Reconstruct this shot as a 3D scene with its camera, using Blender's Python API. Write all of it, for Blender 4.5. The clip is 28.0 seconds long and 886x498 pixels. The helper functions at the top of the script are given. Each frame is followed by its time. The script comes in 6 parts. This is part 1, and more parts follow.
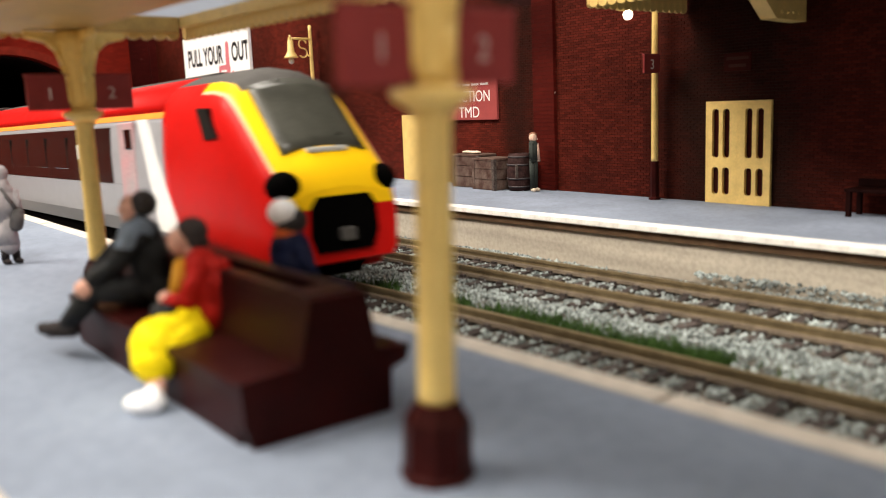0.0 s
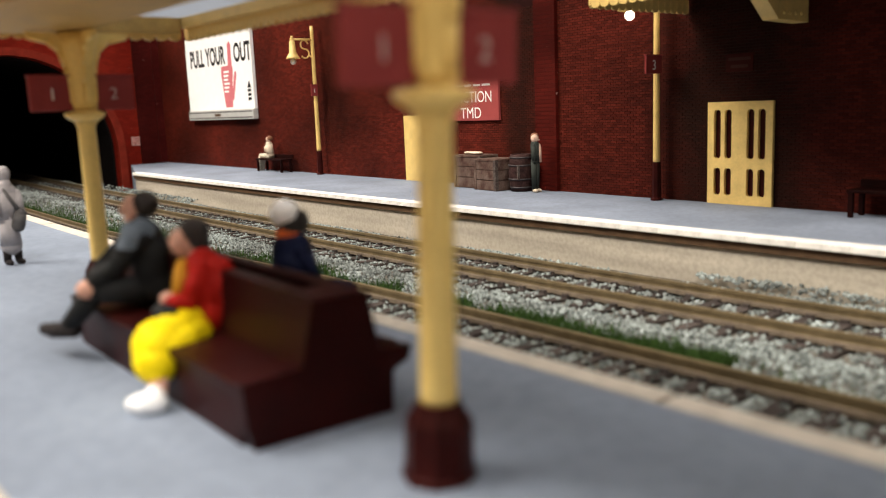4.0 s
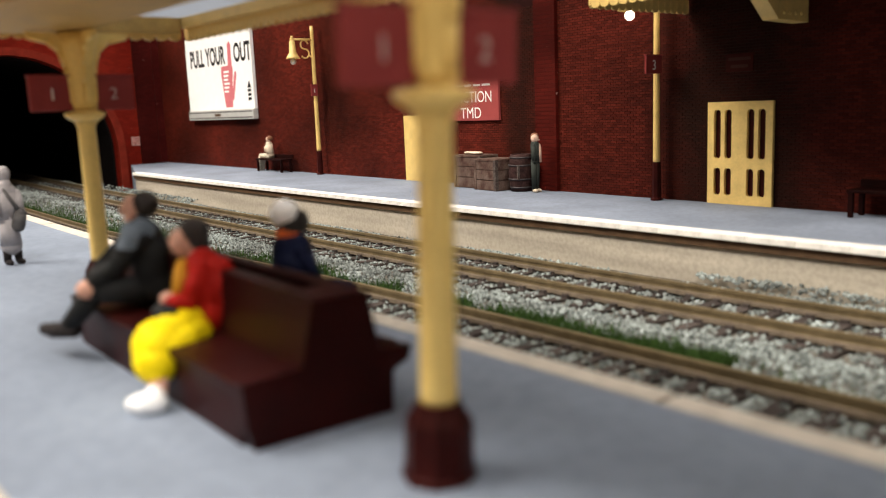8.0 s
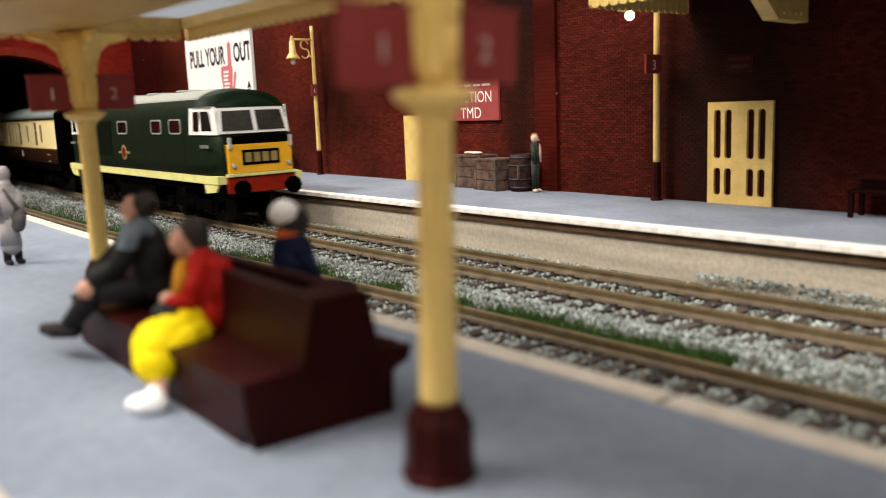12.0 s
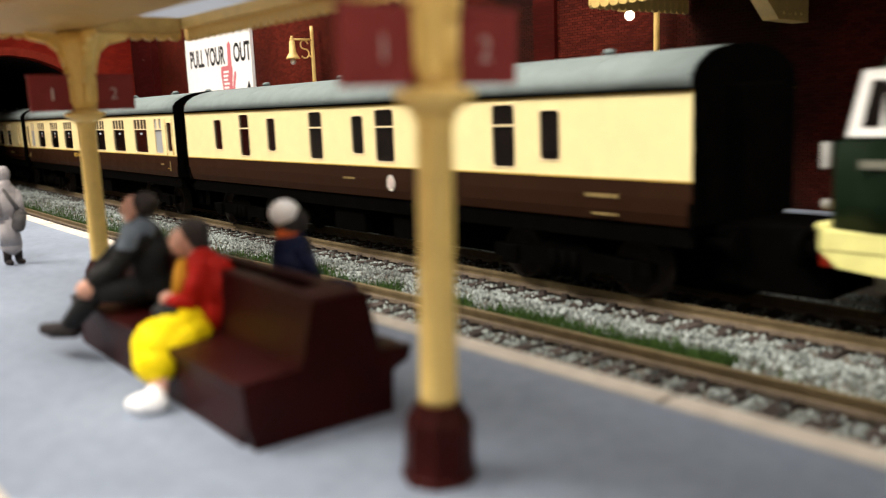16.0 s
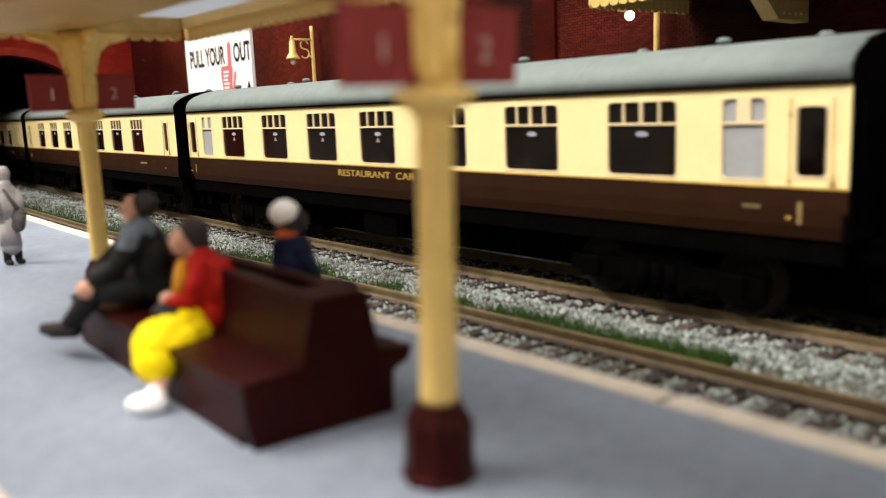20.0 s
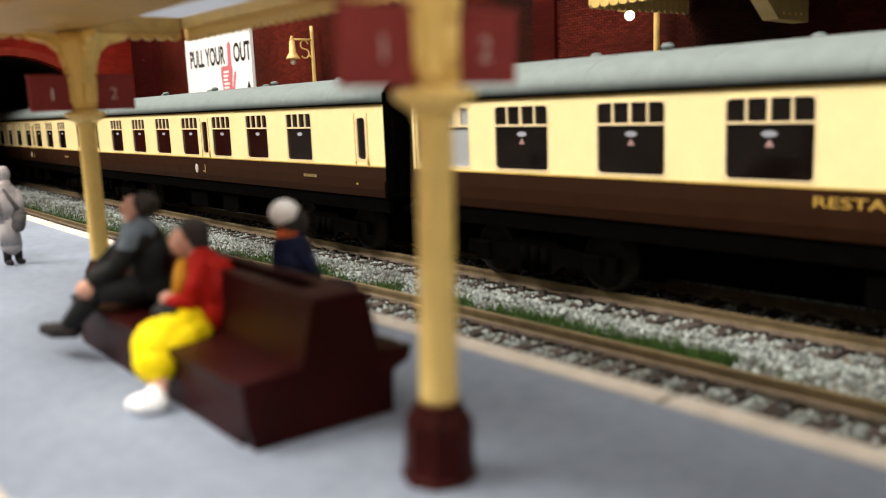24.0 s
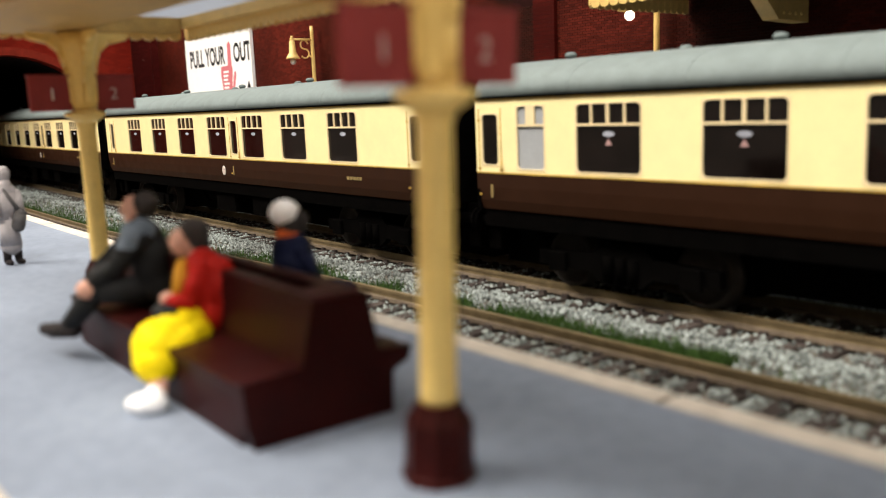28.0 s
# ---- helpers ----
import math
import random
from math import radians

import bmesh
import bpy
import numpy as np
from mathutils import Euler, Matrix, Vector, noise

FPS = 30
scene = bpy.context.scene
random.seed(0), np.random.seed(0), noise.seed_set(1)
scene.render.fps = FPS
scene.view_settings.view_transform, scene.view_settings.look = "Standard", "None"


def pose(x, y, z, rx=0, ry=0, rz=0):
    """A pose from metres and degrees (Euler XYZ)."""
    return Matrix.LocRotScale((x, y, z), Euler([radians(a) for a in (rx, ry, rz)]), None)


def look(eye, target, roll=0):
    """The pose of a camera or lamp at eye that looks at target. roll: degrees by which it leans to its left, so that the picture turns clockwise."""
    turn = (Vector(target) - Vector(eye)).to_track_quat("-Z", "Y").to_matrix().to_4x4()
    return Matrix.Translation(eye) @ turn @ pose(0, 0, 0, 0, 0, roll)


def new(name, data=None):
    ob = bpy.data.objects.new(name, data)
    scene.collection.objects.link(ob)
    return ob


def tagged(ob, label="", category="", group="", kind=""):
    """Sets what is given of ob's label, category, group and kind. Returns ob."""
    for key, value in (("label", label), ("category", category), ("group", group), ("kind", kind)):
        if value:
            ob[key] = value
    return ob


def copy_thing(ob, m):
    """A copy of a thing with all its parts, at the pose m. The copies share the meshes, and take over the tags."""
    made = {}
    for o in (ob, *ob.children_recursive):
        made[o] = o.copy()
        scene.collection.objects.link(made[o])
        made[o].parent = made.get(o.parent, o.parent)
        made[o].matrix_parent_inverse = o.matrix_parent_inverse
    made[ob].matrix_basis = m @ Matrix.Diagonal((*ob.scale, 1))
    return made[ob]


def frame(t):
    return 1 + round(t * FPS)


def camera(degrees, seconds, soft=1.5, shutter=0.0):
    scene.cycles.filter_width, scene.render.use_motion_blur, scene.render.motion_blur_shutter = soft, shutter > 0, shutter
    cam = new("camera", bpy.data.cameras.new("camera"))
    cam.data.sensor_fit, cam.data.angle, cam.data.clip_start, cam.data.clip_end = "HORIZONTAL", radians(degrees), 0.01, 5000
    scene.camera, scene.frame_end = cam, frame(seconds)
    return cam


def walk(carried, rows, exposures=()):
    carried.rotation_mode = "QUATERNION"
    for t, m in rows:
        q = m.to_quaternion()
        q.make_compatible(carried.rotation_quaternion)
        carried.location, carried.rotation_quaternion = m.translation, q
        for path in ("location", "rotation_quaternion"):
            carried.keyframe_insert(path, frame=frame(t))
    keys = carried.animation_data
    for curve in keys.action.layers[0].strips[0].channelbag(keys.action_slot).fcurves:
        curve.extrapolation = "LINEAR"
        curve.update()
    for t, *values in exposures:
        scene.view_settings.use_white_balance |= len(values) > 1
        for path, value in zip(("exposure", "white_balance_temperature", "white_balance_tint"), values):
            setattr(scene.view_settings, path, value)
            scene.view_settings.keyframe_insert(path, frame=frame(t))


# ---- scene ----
# A model railway station in 4 mm scale. All sizes below are in millimetres; MM turns them into metres.
MM = 0.001

# ---- camera ----
cam = camera(54.555, 28.0, soft=1.0, shutter=0.5)
cam.data.dof.use_dof = True
cam.data.dof.focus_distance = 0.32
cam.data.dof.aperture_fstop = 22.0


def view(yaw, pitch, roll):
    """Camera pose at its fixed spot on the platform, degrees: turned left of +y, tilted down, leaning left."""
    e = Vector((0.0, -0.15393, 0.0417))
    y, p = radians(yaw), radians(pitch)
    d = Vector((-math.sin(y) * math.cos(p), math.cos(y) * math.cos(p), -math.sin(p)))
    return look(e, e + d, roll)


walk(cam, [(0, view(49.80, 9.57, -2.356)), (3.1, view(49.80, 9.57, -2.356)),
           (3.4, view(49.913, 9.518, -2.356)), (28.0, view(49.913, 9.518, -2.356))],
     exposures=[(0, 0.14), (1.0, 0.0), (12.0, 0.0), (14.5, 0.14), (28.0, 0.14)])

# ---- world and lamps ----
world = bpy.data.worlds.new("room_air")
scene.world = world
world.use_nodes = True
world.node_tree.nodes["Background"].inputs[0].default_value = (0.62, 0.60, 0.58, 1)
world.node_tree.nodes["Background"].inputs[1].default_value = 0.008


def ceiling_lamp(x, y, z, sx, sy, watts, color, rz=0):
    data = bpy.data.lights.new("ceiling_lamp", "AREA")
    data.shape, data.size, data.size_y, data.energy, data.color = "RECTANGLE", sx, sy, watts, color
    ob = new("ceiling_lamp", data)
    ob.matrix_world = pose(x, y, z, 0, 0, rz)
    return ob


ceiling_lamp(-1.15, 0.22, 1.36, 1.5, 0.6, 14.8, (1.0, 0.915, 0.81))
ceiling_lamp(-1.08, -1.05, 1.36, 1.2, 0.6, 62.0, (1.0, 0.905, 0.79))
ceiling_lamp(0.85, -0.75, 1.36, 1.2, 0.6, 33.0, (1.0, 0.915, 0.81))

# ---- materials ----


def mat(name, color, rough=0.6, metal=0.0, var=0.18, scale=250, fine=1800, bump=0.15, spec=0.07, second=None, emit=0.0, stretch=None):
    """Painted or natural surface: base colour varied by a broad and a fine noise, worn gloss and a little relief."""
    m = bpy.data.materials.new(name)
    m.use_nodes = True
    nt = m.node_tree
    b = nt.nodes["Principled BSDF"]
    tc = nt.nodes.new("ShaderNodeTexCoord")
    n1 = nt.nodes.new("ShaderNodeTexNoise")
    n1.inputs["Scale"].default_value, n1.inputs["Detail"].default_value = scale, 4
    n2 = nt.nodes.new("ShaderNodeTexNoise")
    n2.inputs["Scale"].default_value, n2.inputs["Detail"].default_value = fine, 3
    broad = tc.outputs["Object"]
    if stretch:
        vm = nt.nodes.new("ShaderNodeVectorMath")
        vm.operation = "MULTIPLY"
        vm.inputs[1].default_value = stretch
        nt.links.new(broad, vm.inputs[0])
        broad = vm.outputs[0]
    nt.links.new(broad, n1.inputs["Vector"])
    nt.links.new(tc.outputs["Object"], n2.inputs["Vector"])
    ramp = nt.nodes.new("ShaderNodeValToRGB")
    lo = [c * (1 - var) for c in color]
    hi = [min(1, c * (1 + var)) for c in color] if second is None else second
    ramp.color_ramp.elements[0].color, ramp.color_ramp.elements[1].color = (*lo, 1), (*hi, 1)
    ramp.color_ramp.elements[0].position, ramp.color_ramp.elements[1].position = 0.32, 0.68
    nt.links.new(n1.outputs["Fac"], ramp.inputs["Fac"])
    mix = nt.nodes.new("ShaderNodeMix")
    mix.data_type, mix.blend_type = "RGBA", "MULTIPLY"
    mix.inputs[0].default_value = min(1, var * 2)
    nt.links.new(ramp.outputs["Color"], mix.inputs[6])
    r2 = nt.nodes.new("ShaderNodeValToRGB")
    r2.color_ramp.elements[0].color, r2.color_ramp.elements[1].color = (0.6, 0.6, 0.6, 1), (1, 1, 1, 1)
    r2.color_ramp.elements[0].position, r2.color_ramp.elements[1].position = 0.35, 0.6
    nt.links.new(n2.outputs["Fac"], r2.inputs["Fac"])
    nt.links.new(r2.outputs["Color"], mix.inputs[7])
    nt.links.new(mix.outputs[2], b.inputs["Base Color"])
    rr = nt.nodes.new("ShaderNodeMapRange")
    rr.inputs["To Min"].default_value, rr.inputs["To Max"].default_value = max(0.02, rough - 0.12), min(1, rough + 0.12)
    nt.links.new(n1.outputs["Fac"], rr.inputs["Value"])
    nt.links.new(rr.outputs["Result"], b.inputs["Roughness"])
    b.inputs["Metallic"].default_value = metal
    b.inputs["Specular IOR Level"].default_value = spec
    if bump:
        bp = nt.nodes.new("ShaderNodeBump")
        bp.inputs["Strength"].default_value, bp.inputs["Distance"].default_value = bump, 0.0003
        nt.links.new(n2.outputs["Fac"], bp.inputs["Height"])
        nt.links.new(bp.outputs["Normal"], b.inputs["Normal"])
    if emit:
        b.inputs["Emission Color"].default_value, b.inputs["Emission Strength"].default_value = (*color, 1), emit
    return m


def piece_mat(name, color, rough=0.7, var=0.3, bump=0.3, second=None, scale=300):
    """For many alike pieces: a value for each object, or for each loose island of a joined mesh."""
    m = mat(name, color, rough, 0, 0.12, scale, 1500, bump, 0.05, second)
    nt = m.node_tree
    b = nt.nodes["Principled BSDF"]
    oi = nt.nodes.new("ShaderNodeObjectInfo")
    ge = nt.nodes.new("ShaderNodeNewGeometry")
    add = nt.nodes.new("ShaderNodeMath")
    add.operation = "ADD"
    nt.links.new(oi.outputs["Random"], add.inputs[0])
    nt.links.new(ge.outputs["Random Per Island"], add.inputs[1])
    fr = nt.nodes.new("ShaderNodeMath")
    fr.operation = "FRACT"
    nt.links.new(add.outputs[0], fr.inputs[0])
    mr = nt.nodes.new("ShaderNodeMapRange")
    mr.inputs["To Min"].default_value, mr.inputs["To Max"].default_value = 1 - var, 1 + var
    nt.links.new(fr.outputs[0], mr.inputs["Value"])
    old = b.inputs["Base Color"].links[0].from_socket
    vm = nt.nodes.new("ShaderNodeVectorMath")
    vm.operation = "SCALE"
    nt.links.new(old, vm.inputs[0])
    nt.links.new(mr.outputs["Result"], vm.inputs["Scale"])
    nt.links.new(vm.outputs[0], b.inputs["Base Color"])
    return m


def brick_mat(name, color, mortar, dark, axis="XZ"):
    """Embossed brick card, painted over: bricks 4.2 x 1.4 mm with sunken joints and sooty patches."""
    m = bpy.data.materials.new(name)
    m.use_nodes = True
    nt = m.node_tree
    b = nt.nodes["Principled BSDF"]
    tc = nt.nodes.new("ShaderNodeTexCoord")
    sep = nt.nodes.new("ShaderNodeSeparateXYZ")
    com = nt.nodes.new("ShaderNodeCombineXYZ")
    nt.links.new(tc.outputs["Object"], sep.inputs[0])
    nt.links.new(sep.outputs[axis[0]], com.inputs[0])
    nt.links.new(sep.outputs[axis[1]], com.inputs[1])
    br = nt.nodes.new("ShaderNodeTexBrick")
    br.inputs["Scale"].default_value = 1000.0
    br.inputs["Brick Width"].default_value, br.inputs["Row Height"].default_value = 4.2, 1.4
    br.inputs["Mortar Size"].default_value, br.inputs["Mortar Smooth"].default_value = 0.13, 0.3
    br.inputs["Color1"].default_value = (*color, 1)
    br.inputs["Color2"].default_value = (*[c * 0.72 for c in color], 1)
    br.inputs["Mortar"].default_value = (*mortar, 1)
    nt.links.new(com.outputs[0], br.inputs["Vector"])
    n1 = nt.nodes.new("ShaderNodeTexNoise")
    n1.inputs["Scale"].default_value, n1.inputs["Detail"].default_value = 22, 6
    nt.links.new(tc.outputs["Object"], n1.inputs["Vector"])
    r1 = nt.nodes.new("ShaderNodeValToRGB")
    r1.color_ramp.elements[0].position, r1.color_ramp.elements[1].position = 0.38, 0.62
    r1.color_ramp.elements[0].color, r1.color_ramp.elements[1].color = (*dark, 1), (1, 1, 1, 1)
    nt.links.new(n1.outputs["Fac"], r1.inputs["Fac"])
    mix = nt.nodes.new("ShaderNodeMix")
    mix.data_type, mix.blend_type = "RGBA", "MULTIPLY"
    mix.inputs[0].default_value = 1.0
    nt.links.new(br.outputs["Color"], mix.inputs[6])
    nt.links.new(r1.outputs["Color"], mix.inputs[7])
    # small pale chips in the paint
    n3 = nt.nodes.new("ShaderNodeTexNoise")
    n3.inputs["Scale"].default_value, n3.inputs["Detail"].default_value = 420, 2
    nt.links.new(tc.outputs["Object"], n3.inputs["Vector"])
    r3 = nt.nodes.new("ShaderNodeValToRGB")
    r3.color_ramp.elements[0].position, r3.color_ramp.elements[1].position = 0.755, 0.775
    r3.color_ramp.elements[0].color, r3.color_ramp.elements[1].color = (0, 0, 0, 1), (1, 1, 1, 1)
    nt.links.new(n3.outputs["Fac"], r3.inputs["Fac"])
    chip = nt.nodes.new("ShaderNodeMix")
    chip.data_type = "RGBA"
    nt.links.new(r3.outputs["Color"], chip.inputs[0])
    nt.links.new(mix.outputs[2], chip.inputs[6])
    chip.inputs[7].default_value = (0.35, 0.22, 0.19, 1)
    nt.links.new(chip.outputs[2], b.inputs["Base Color"])
    b.inputs["Roughness"].default_value = 0.5
    b.inputs["Specular IOR Level"].default_value = 0.05
    bp = nt.nodes.new("ShaderNodeBump")
    bp.inputs["Strength"].default_value, bp.inputs["Distance"].default_value = 0.8, 0.0003
    bp.invert = True
    nt.links.new(br.outputs["Fac"], bp.inputs["Height"])
    nt.links.new(bp.outputs["Normal"], b.inputs["Normal"])
    return m


def soot_shade_band(m, centre, inner, outer, least):
    """Soot and painted-in shade as a ragged upright band on the brickwork, round a line at that distance along the
    wall.
    """
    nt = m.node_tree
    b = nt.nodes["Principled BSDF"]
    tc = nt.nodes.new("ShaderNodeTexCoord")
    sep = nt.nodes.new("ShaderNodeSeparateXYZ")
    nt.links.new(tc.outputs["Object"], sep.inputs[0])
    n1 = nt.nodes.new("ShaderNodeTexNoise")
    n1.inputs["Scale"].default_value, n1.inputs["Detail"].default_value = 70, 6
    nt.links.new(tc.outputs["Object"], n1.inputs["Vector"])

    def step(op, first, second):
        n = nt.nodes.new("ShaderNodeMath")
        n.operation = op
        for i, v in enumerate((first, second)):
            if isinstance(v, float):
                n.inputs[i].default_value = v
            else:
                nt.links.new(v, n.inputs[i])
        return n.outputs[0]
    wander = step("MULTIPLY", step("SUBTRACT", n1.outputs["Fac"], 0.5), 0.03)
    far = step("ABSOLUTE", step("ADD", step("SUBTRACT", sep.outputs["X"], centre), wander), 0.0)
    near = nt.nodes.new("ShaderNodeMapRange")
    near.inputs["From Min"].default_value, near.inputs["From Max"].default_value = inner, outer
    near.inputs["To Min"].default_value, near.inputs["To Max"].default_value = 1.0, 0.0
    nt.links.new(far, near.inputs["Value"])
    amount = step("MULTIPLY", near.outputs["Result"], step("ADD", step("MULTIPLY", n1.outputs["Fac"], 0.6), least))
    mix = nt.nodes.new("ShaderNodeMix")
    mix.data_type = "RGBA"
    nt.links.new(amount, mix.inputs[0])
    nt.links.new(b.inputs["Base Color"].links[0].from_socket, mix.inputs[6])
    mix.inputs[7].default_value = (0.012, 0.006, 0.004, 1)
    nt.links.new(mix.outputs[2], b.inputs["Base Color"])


BRICK = brick_mat("maroon_brick_card", (0.105, 0.012, 0.008), (0.075, 0.009, 0.006), (0.45, 0.38, 0.36))
BRICK_PIECE = piece_mat("maroon_painted_brick", (0.038, 0.0074, 0.0046), 0.55, 0.30, 0.2, (0.110, 0.0160, 0.0092), 18)
soot_shade_band(BRICK_PIECE, -0.127, 0.006, 0.022, 0.42)
# door bay: the canopy's shade is put into this band along with soot
soot_shade_band(BRICK_PIECE, -0.034, 0.014, 0.032, 0.46)
MORTAR = mat("dark_maroon_mortar", (0.018, 0.0036, 0.0026), 0.8, var=0.3, scale=40)
# the same door-bay shade and soot in the joints
soot_shade_band(MORTAR, -0.034, 0.014, 0.032, 0.46)
BRICK_Y = brick_mat("red_brick_card_portal", (0.31, 0.026, 0.014), (0.18, 0.016, 0.010), (0.7, 0.6, 0.6), "YZ")
STONE_RED = mat("red_painted_stone_trim", (0.24, 0.028, 0.016), 0.5)
CREAM_PAINT = mat("yellow_cream_paint", (0.75, 0.525, 0.175), 0.42, var=0.10, bump=0.08, spec=0.5)
# cream brightened for the posts, so the light on them is in the paint
POST_CREAM_LIT = mat("bright_yellow_cream_paint", (0.86, 0.61, 0.185), 0.40, var=0.08, bump=0.06, spec=0.5)
# cream darkened to carry the shade on the canopy's underside
CREAM_SHADED = mat("deep_ochre_cream_paint", (0.52, 0.34, 0.105), 0.5, var=0.14, bump=0.08, spec=0.3)
BROWN_PAINT = mat("dark_brown_gloss_paint", (0.034, 0.0055, 0.0045), 0.4, var=0.25, spec=0.06)
PAVING = mat("blue_grey_platform_paint", (0.215, 0.252, 0.318), 0.62, var=0.14, scale=30, fine=500, bump=0.15)
PAVING_FAR = mat("pale_grey_platform_paint", (0.21, 0.24, 0.30), 0.7, var=0.16, scale=45, fine=700, bump=0.25)
COPING = piece_mat("cream_coping_stone", (0.55, 0.50, 0.43), 0.7, 0.07, 0.2)
COPING_FAR = piece_mat("white_coping_stone", (0.80, 0.77, 0.72), 0.6, 0.04, 0.2)
PLASTER = mat("weathered_cream_plaster", (0.43, 0.385, 0.315), 0.8, var=0.20, scale=60, fine=900, bump=0.25, stretch=(0.25, 0.6, 3.0))
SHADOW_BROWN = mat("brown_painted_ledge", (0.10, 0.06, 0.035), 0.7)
RAIL = mat("rusty_brown_rail_side", (0.155, 0.118, 0.066), 0.5, 0.15, var=0.2)
CHAIR = mat("tan_rail_chair", (0.17, 0.135, 0.10), 0.7, var=0.2)
SLEEPER = piece_mat("weathered_sleeper", (0.055, 0.045, 0.041), 0.8, 0.35)
BALLAST = piece_mat("grey_granite_ballast", (0.165, 0.178, 0.170), 0.8, 0.68, 0.3, (0.315, 0.36, 0.35), 30)
BED = mat("dusty_ballast_bed", (0.13, 0.118, 0.10), 0.9, var=0.3, scale=200)
GRASS = piece_mat("static_grass", (0.038, 0.075, 0.018), 0.8, 0.55)
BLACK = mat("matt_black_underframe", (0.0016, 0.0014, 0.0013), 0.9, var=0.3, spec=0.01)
SOOT = mat("sooty_tunnel_lining", (0.008, 0.006, 0.006), 0.9, var=0.3)
COACH_CREAM = mat("coach_cream_paint", (0.89, 0.77, 0.40), 0.35, var=0.03, bump=0.02, spec=0.5)
COACH_BROWN = mat("coach_chocolate_paint", (0.025, 0.0098, 0.0045), 0.45, var=0.08, bump=0.02, spec=0.10)
GOLD_LINE = mat("gold_lining", (0.50, 0.32, 0.07), 0.4)
COACH_ROOF = mat("grey_coach_roof", (0.175, 0.212, 0.212), 0.6, var=0.08, bump=0.1)
FROSTED = mat("frosted_pane", (0.34, 0.36, 0.38), 0.35, var=0.05, bump=0)
GLASS_DARK = mat("dark_window_glazing", (0.007, 0.0045, 0.0038), 0.08, var=0.4, scale=120, bump=0, spec=0.35)
FRAME_PALE = mat("pale_window_bar", (0.80, 0.66, 0.40), 0.4, var=0.05, bump=0.02)
LOCO_GREEN = mat("dark_green_loco_paint", (0.0052, 0.0125, 0.0058), 0.5, var=0.12, bump=0.03, spec=0.07)
LOCO_ROOF = mat("grey_loco_roof", (0.30, 0.315, 0.285), 0.6, var=0.1)
LIME = mat("pale_lime_solebar", (0.70, 0.68, 0.27), 0.4, var=0.08)
WHITE_PAINT = mat("white_paint", (0.80, 0.80, 0.78), 0.4, var=0.04, bump=0.03)
YELLOW = mat("warning_yellow_paint", (0.80, 0.42, 0.018), 0.38, var=0.05, bump=0.02, spec=0.3)
RED_BUFFER = mat("red_buffer_beam", (0.26, 0.017, 0.008), 0.4, var=0.1)
TRAIN_RED = mat("train_red_paint", (0.52, 0.008, 0.006), 0.36, var=0.06, bump=0.02, spec=0.06)
TRAIN_SILVER = mat("train_silver_paint", (0.36, 0.36, 0.38), 0.35, 0.2, var=0.06, bump=0.02)
TRAIN_ORANGE = mat("orange_stripe", (0.85, 0.30, 0.05), 0.4, var=0.05, bump=0)
TRAIN_ROOF = mat("dark_grey_train_roof", (0.08, 0.075, 0.07), 0.6, var=0.15)
CAB_GLASS = mat("dark_grey_cab_glass", (0.045, 0.042, 0.038), 0.15, var=0.4, scale=90, bump=0, spec=0.5)
WINDSCREEN = mat("grey_windscreen", (0.058, 0.058, 0.047), 0.3, var=0.35, scale=90, bump=0, spec=0.4)
SIGN_MAROON = mat("maroon_sign_enamel", (0.25, 0.044, 0.042), 0.4, var=0.08, bump=0.03)
SIGN_RED = mat("faded_red_sign_card", (0.31, 0.062, 0.058), 0.6, var=0.06, bump=0.03)
PAPER = mat("white_poster_paper", (0.86, 0.86, 0.85), 0.6, var=0.02, bump=0)
INK = mat("black_ink", (0.012, 0.012, 0.013), 0.6, var=0.05, bump=0)
RED_INK = mat("dull_red_ink", (0.58, 0.17, 0.19), 0.6, var=0.05, bump=0)
NUMERAL = mat("faded_numeral", (0.55, 0.42, 0.40), 0.5, var=0.1, bump=0)
LETTER = mat("white_lettering", (0.78, 0.74, 0.70), 0.5, var=0.03, bump=0)
GREY_FRAME = mat("grey_metal_frame", (0.45, 0.45, 0.43), 0.5, var=0.1)
BULB = mat("lit_lamp_globe", (1.0, 0.86, 0.68), 0.4, var=0.0, bump=0, emit=5.0)
GLOBE = mat("milky_lamp_globe", (0.85, 0.78, 0.66), 0.3, var=0.02, bump=0)
ROOF_DARK = mat("dark_canopy_boards", (0.055, 0.050, 0.050), 0.7)
CRATE = mat("weathered_crate_wood", (0.085, 0.038, 0.028), 0.8, var=0.3, scale=300, second=(0.15, 0.105, 0.085))
BARREL = mat("dark_barrel_wood", (0.040, 0.020, 0.018), 0.6, var=0.4, scale=500)
ROOM_WALL = mat("plain_room_wall", (0.18, 0.172, 0.16), 0.9, var=0.03, scale=6)
ROOM_FLOOR = mat("plain_room_carpet", (0.16, 0.14, 0.13), 0.95, var=0.15, scale=60)
BOARD = mat("baseboard_timber", (0.22, 0.15, 0.09), 0.8, var=0.2, scale=30)
PANEL_LIT = mat("lamp_diffuser", (1.0, 0.95, 0.88), 0.5, var=0, bump=0, emit=3.0)
SKIN = mat("flesh_figure_paint", (0.60, 0.34, 0.26), 0.6, var=0.08)
HAIR = mat("grey_hair_paint", (0.050, 0.044, 0.042), 0.7)
SUIT = mat("charcoal_suit_paint", (0.017, 0.018, 0.019), 0.6, var=0.25, spec=0.12)
SHIRT_LIT_BLUE = mat("grey_blue_shirt_paint", (0.16, 0.20, 0.25), 0.6)
COAT_RED = mat("red_coat_paint", (0.38, 0.012, 0.008), 0.55, var=0.15)
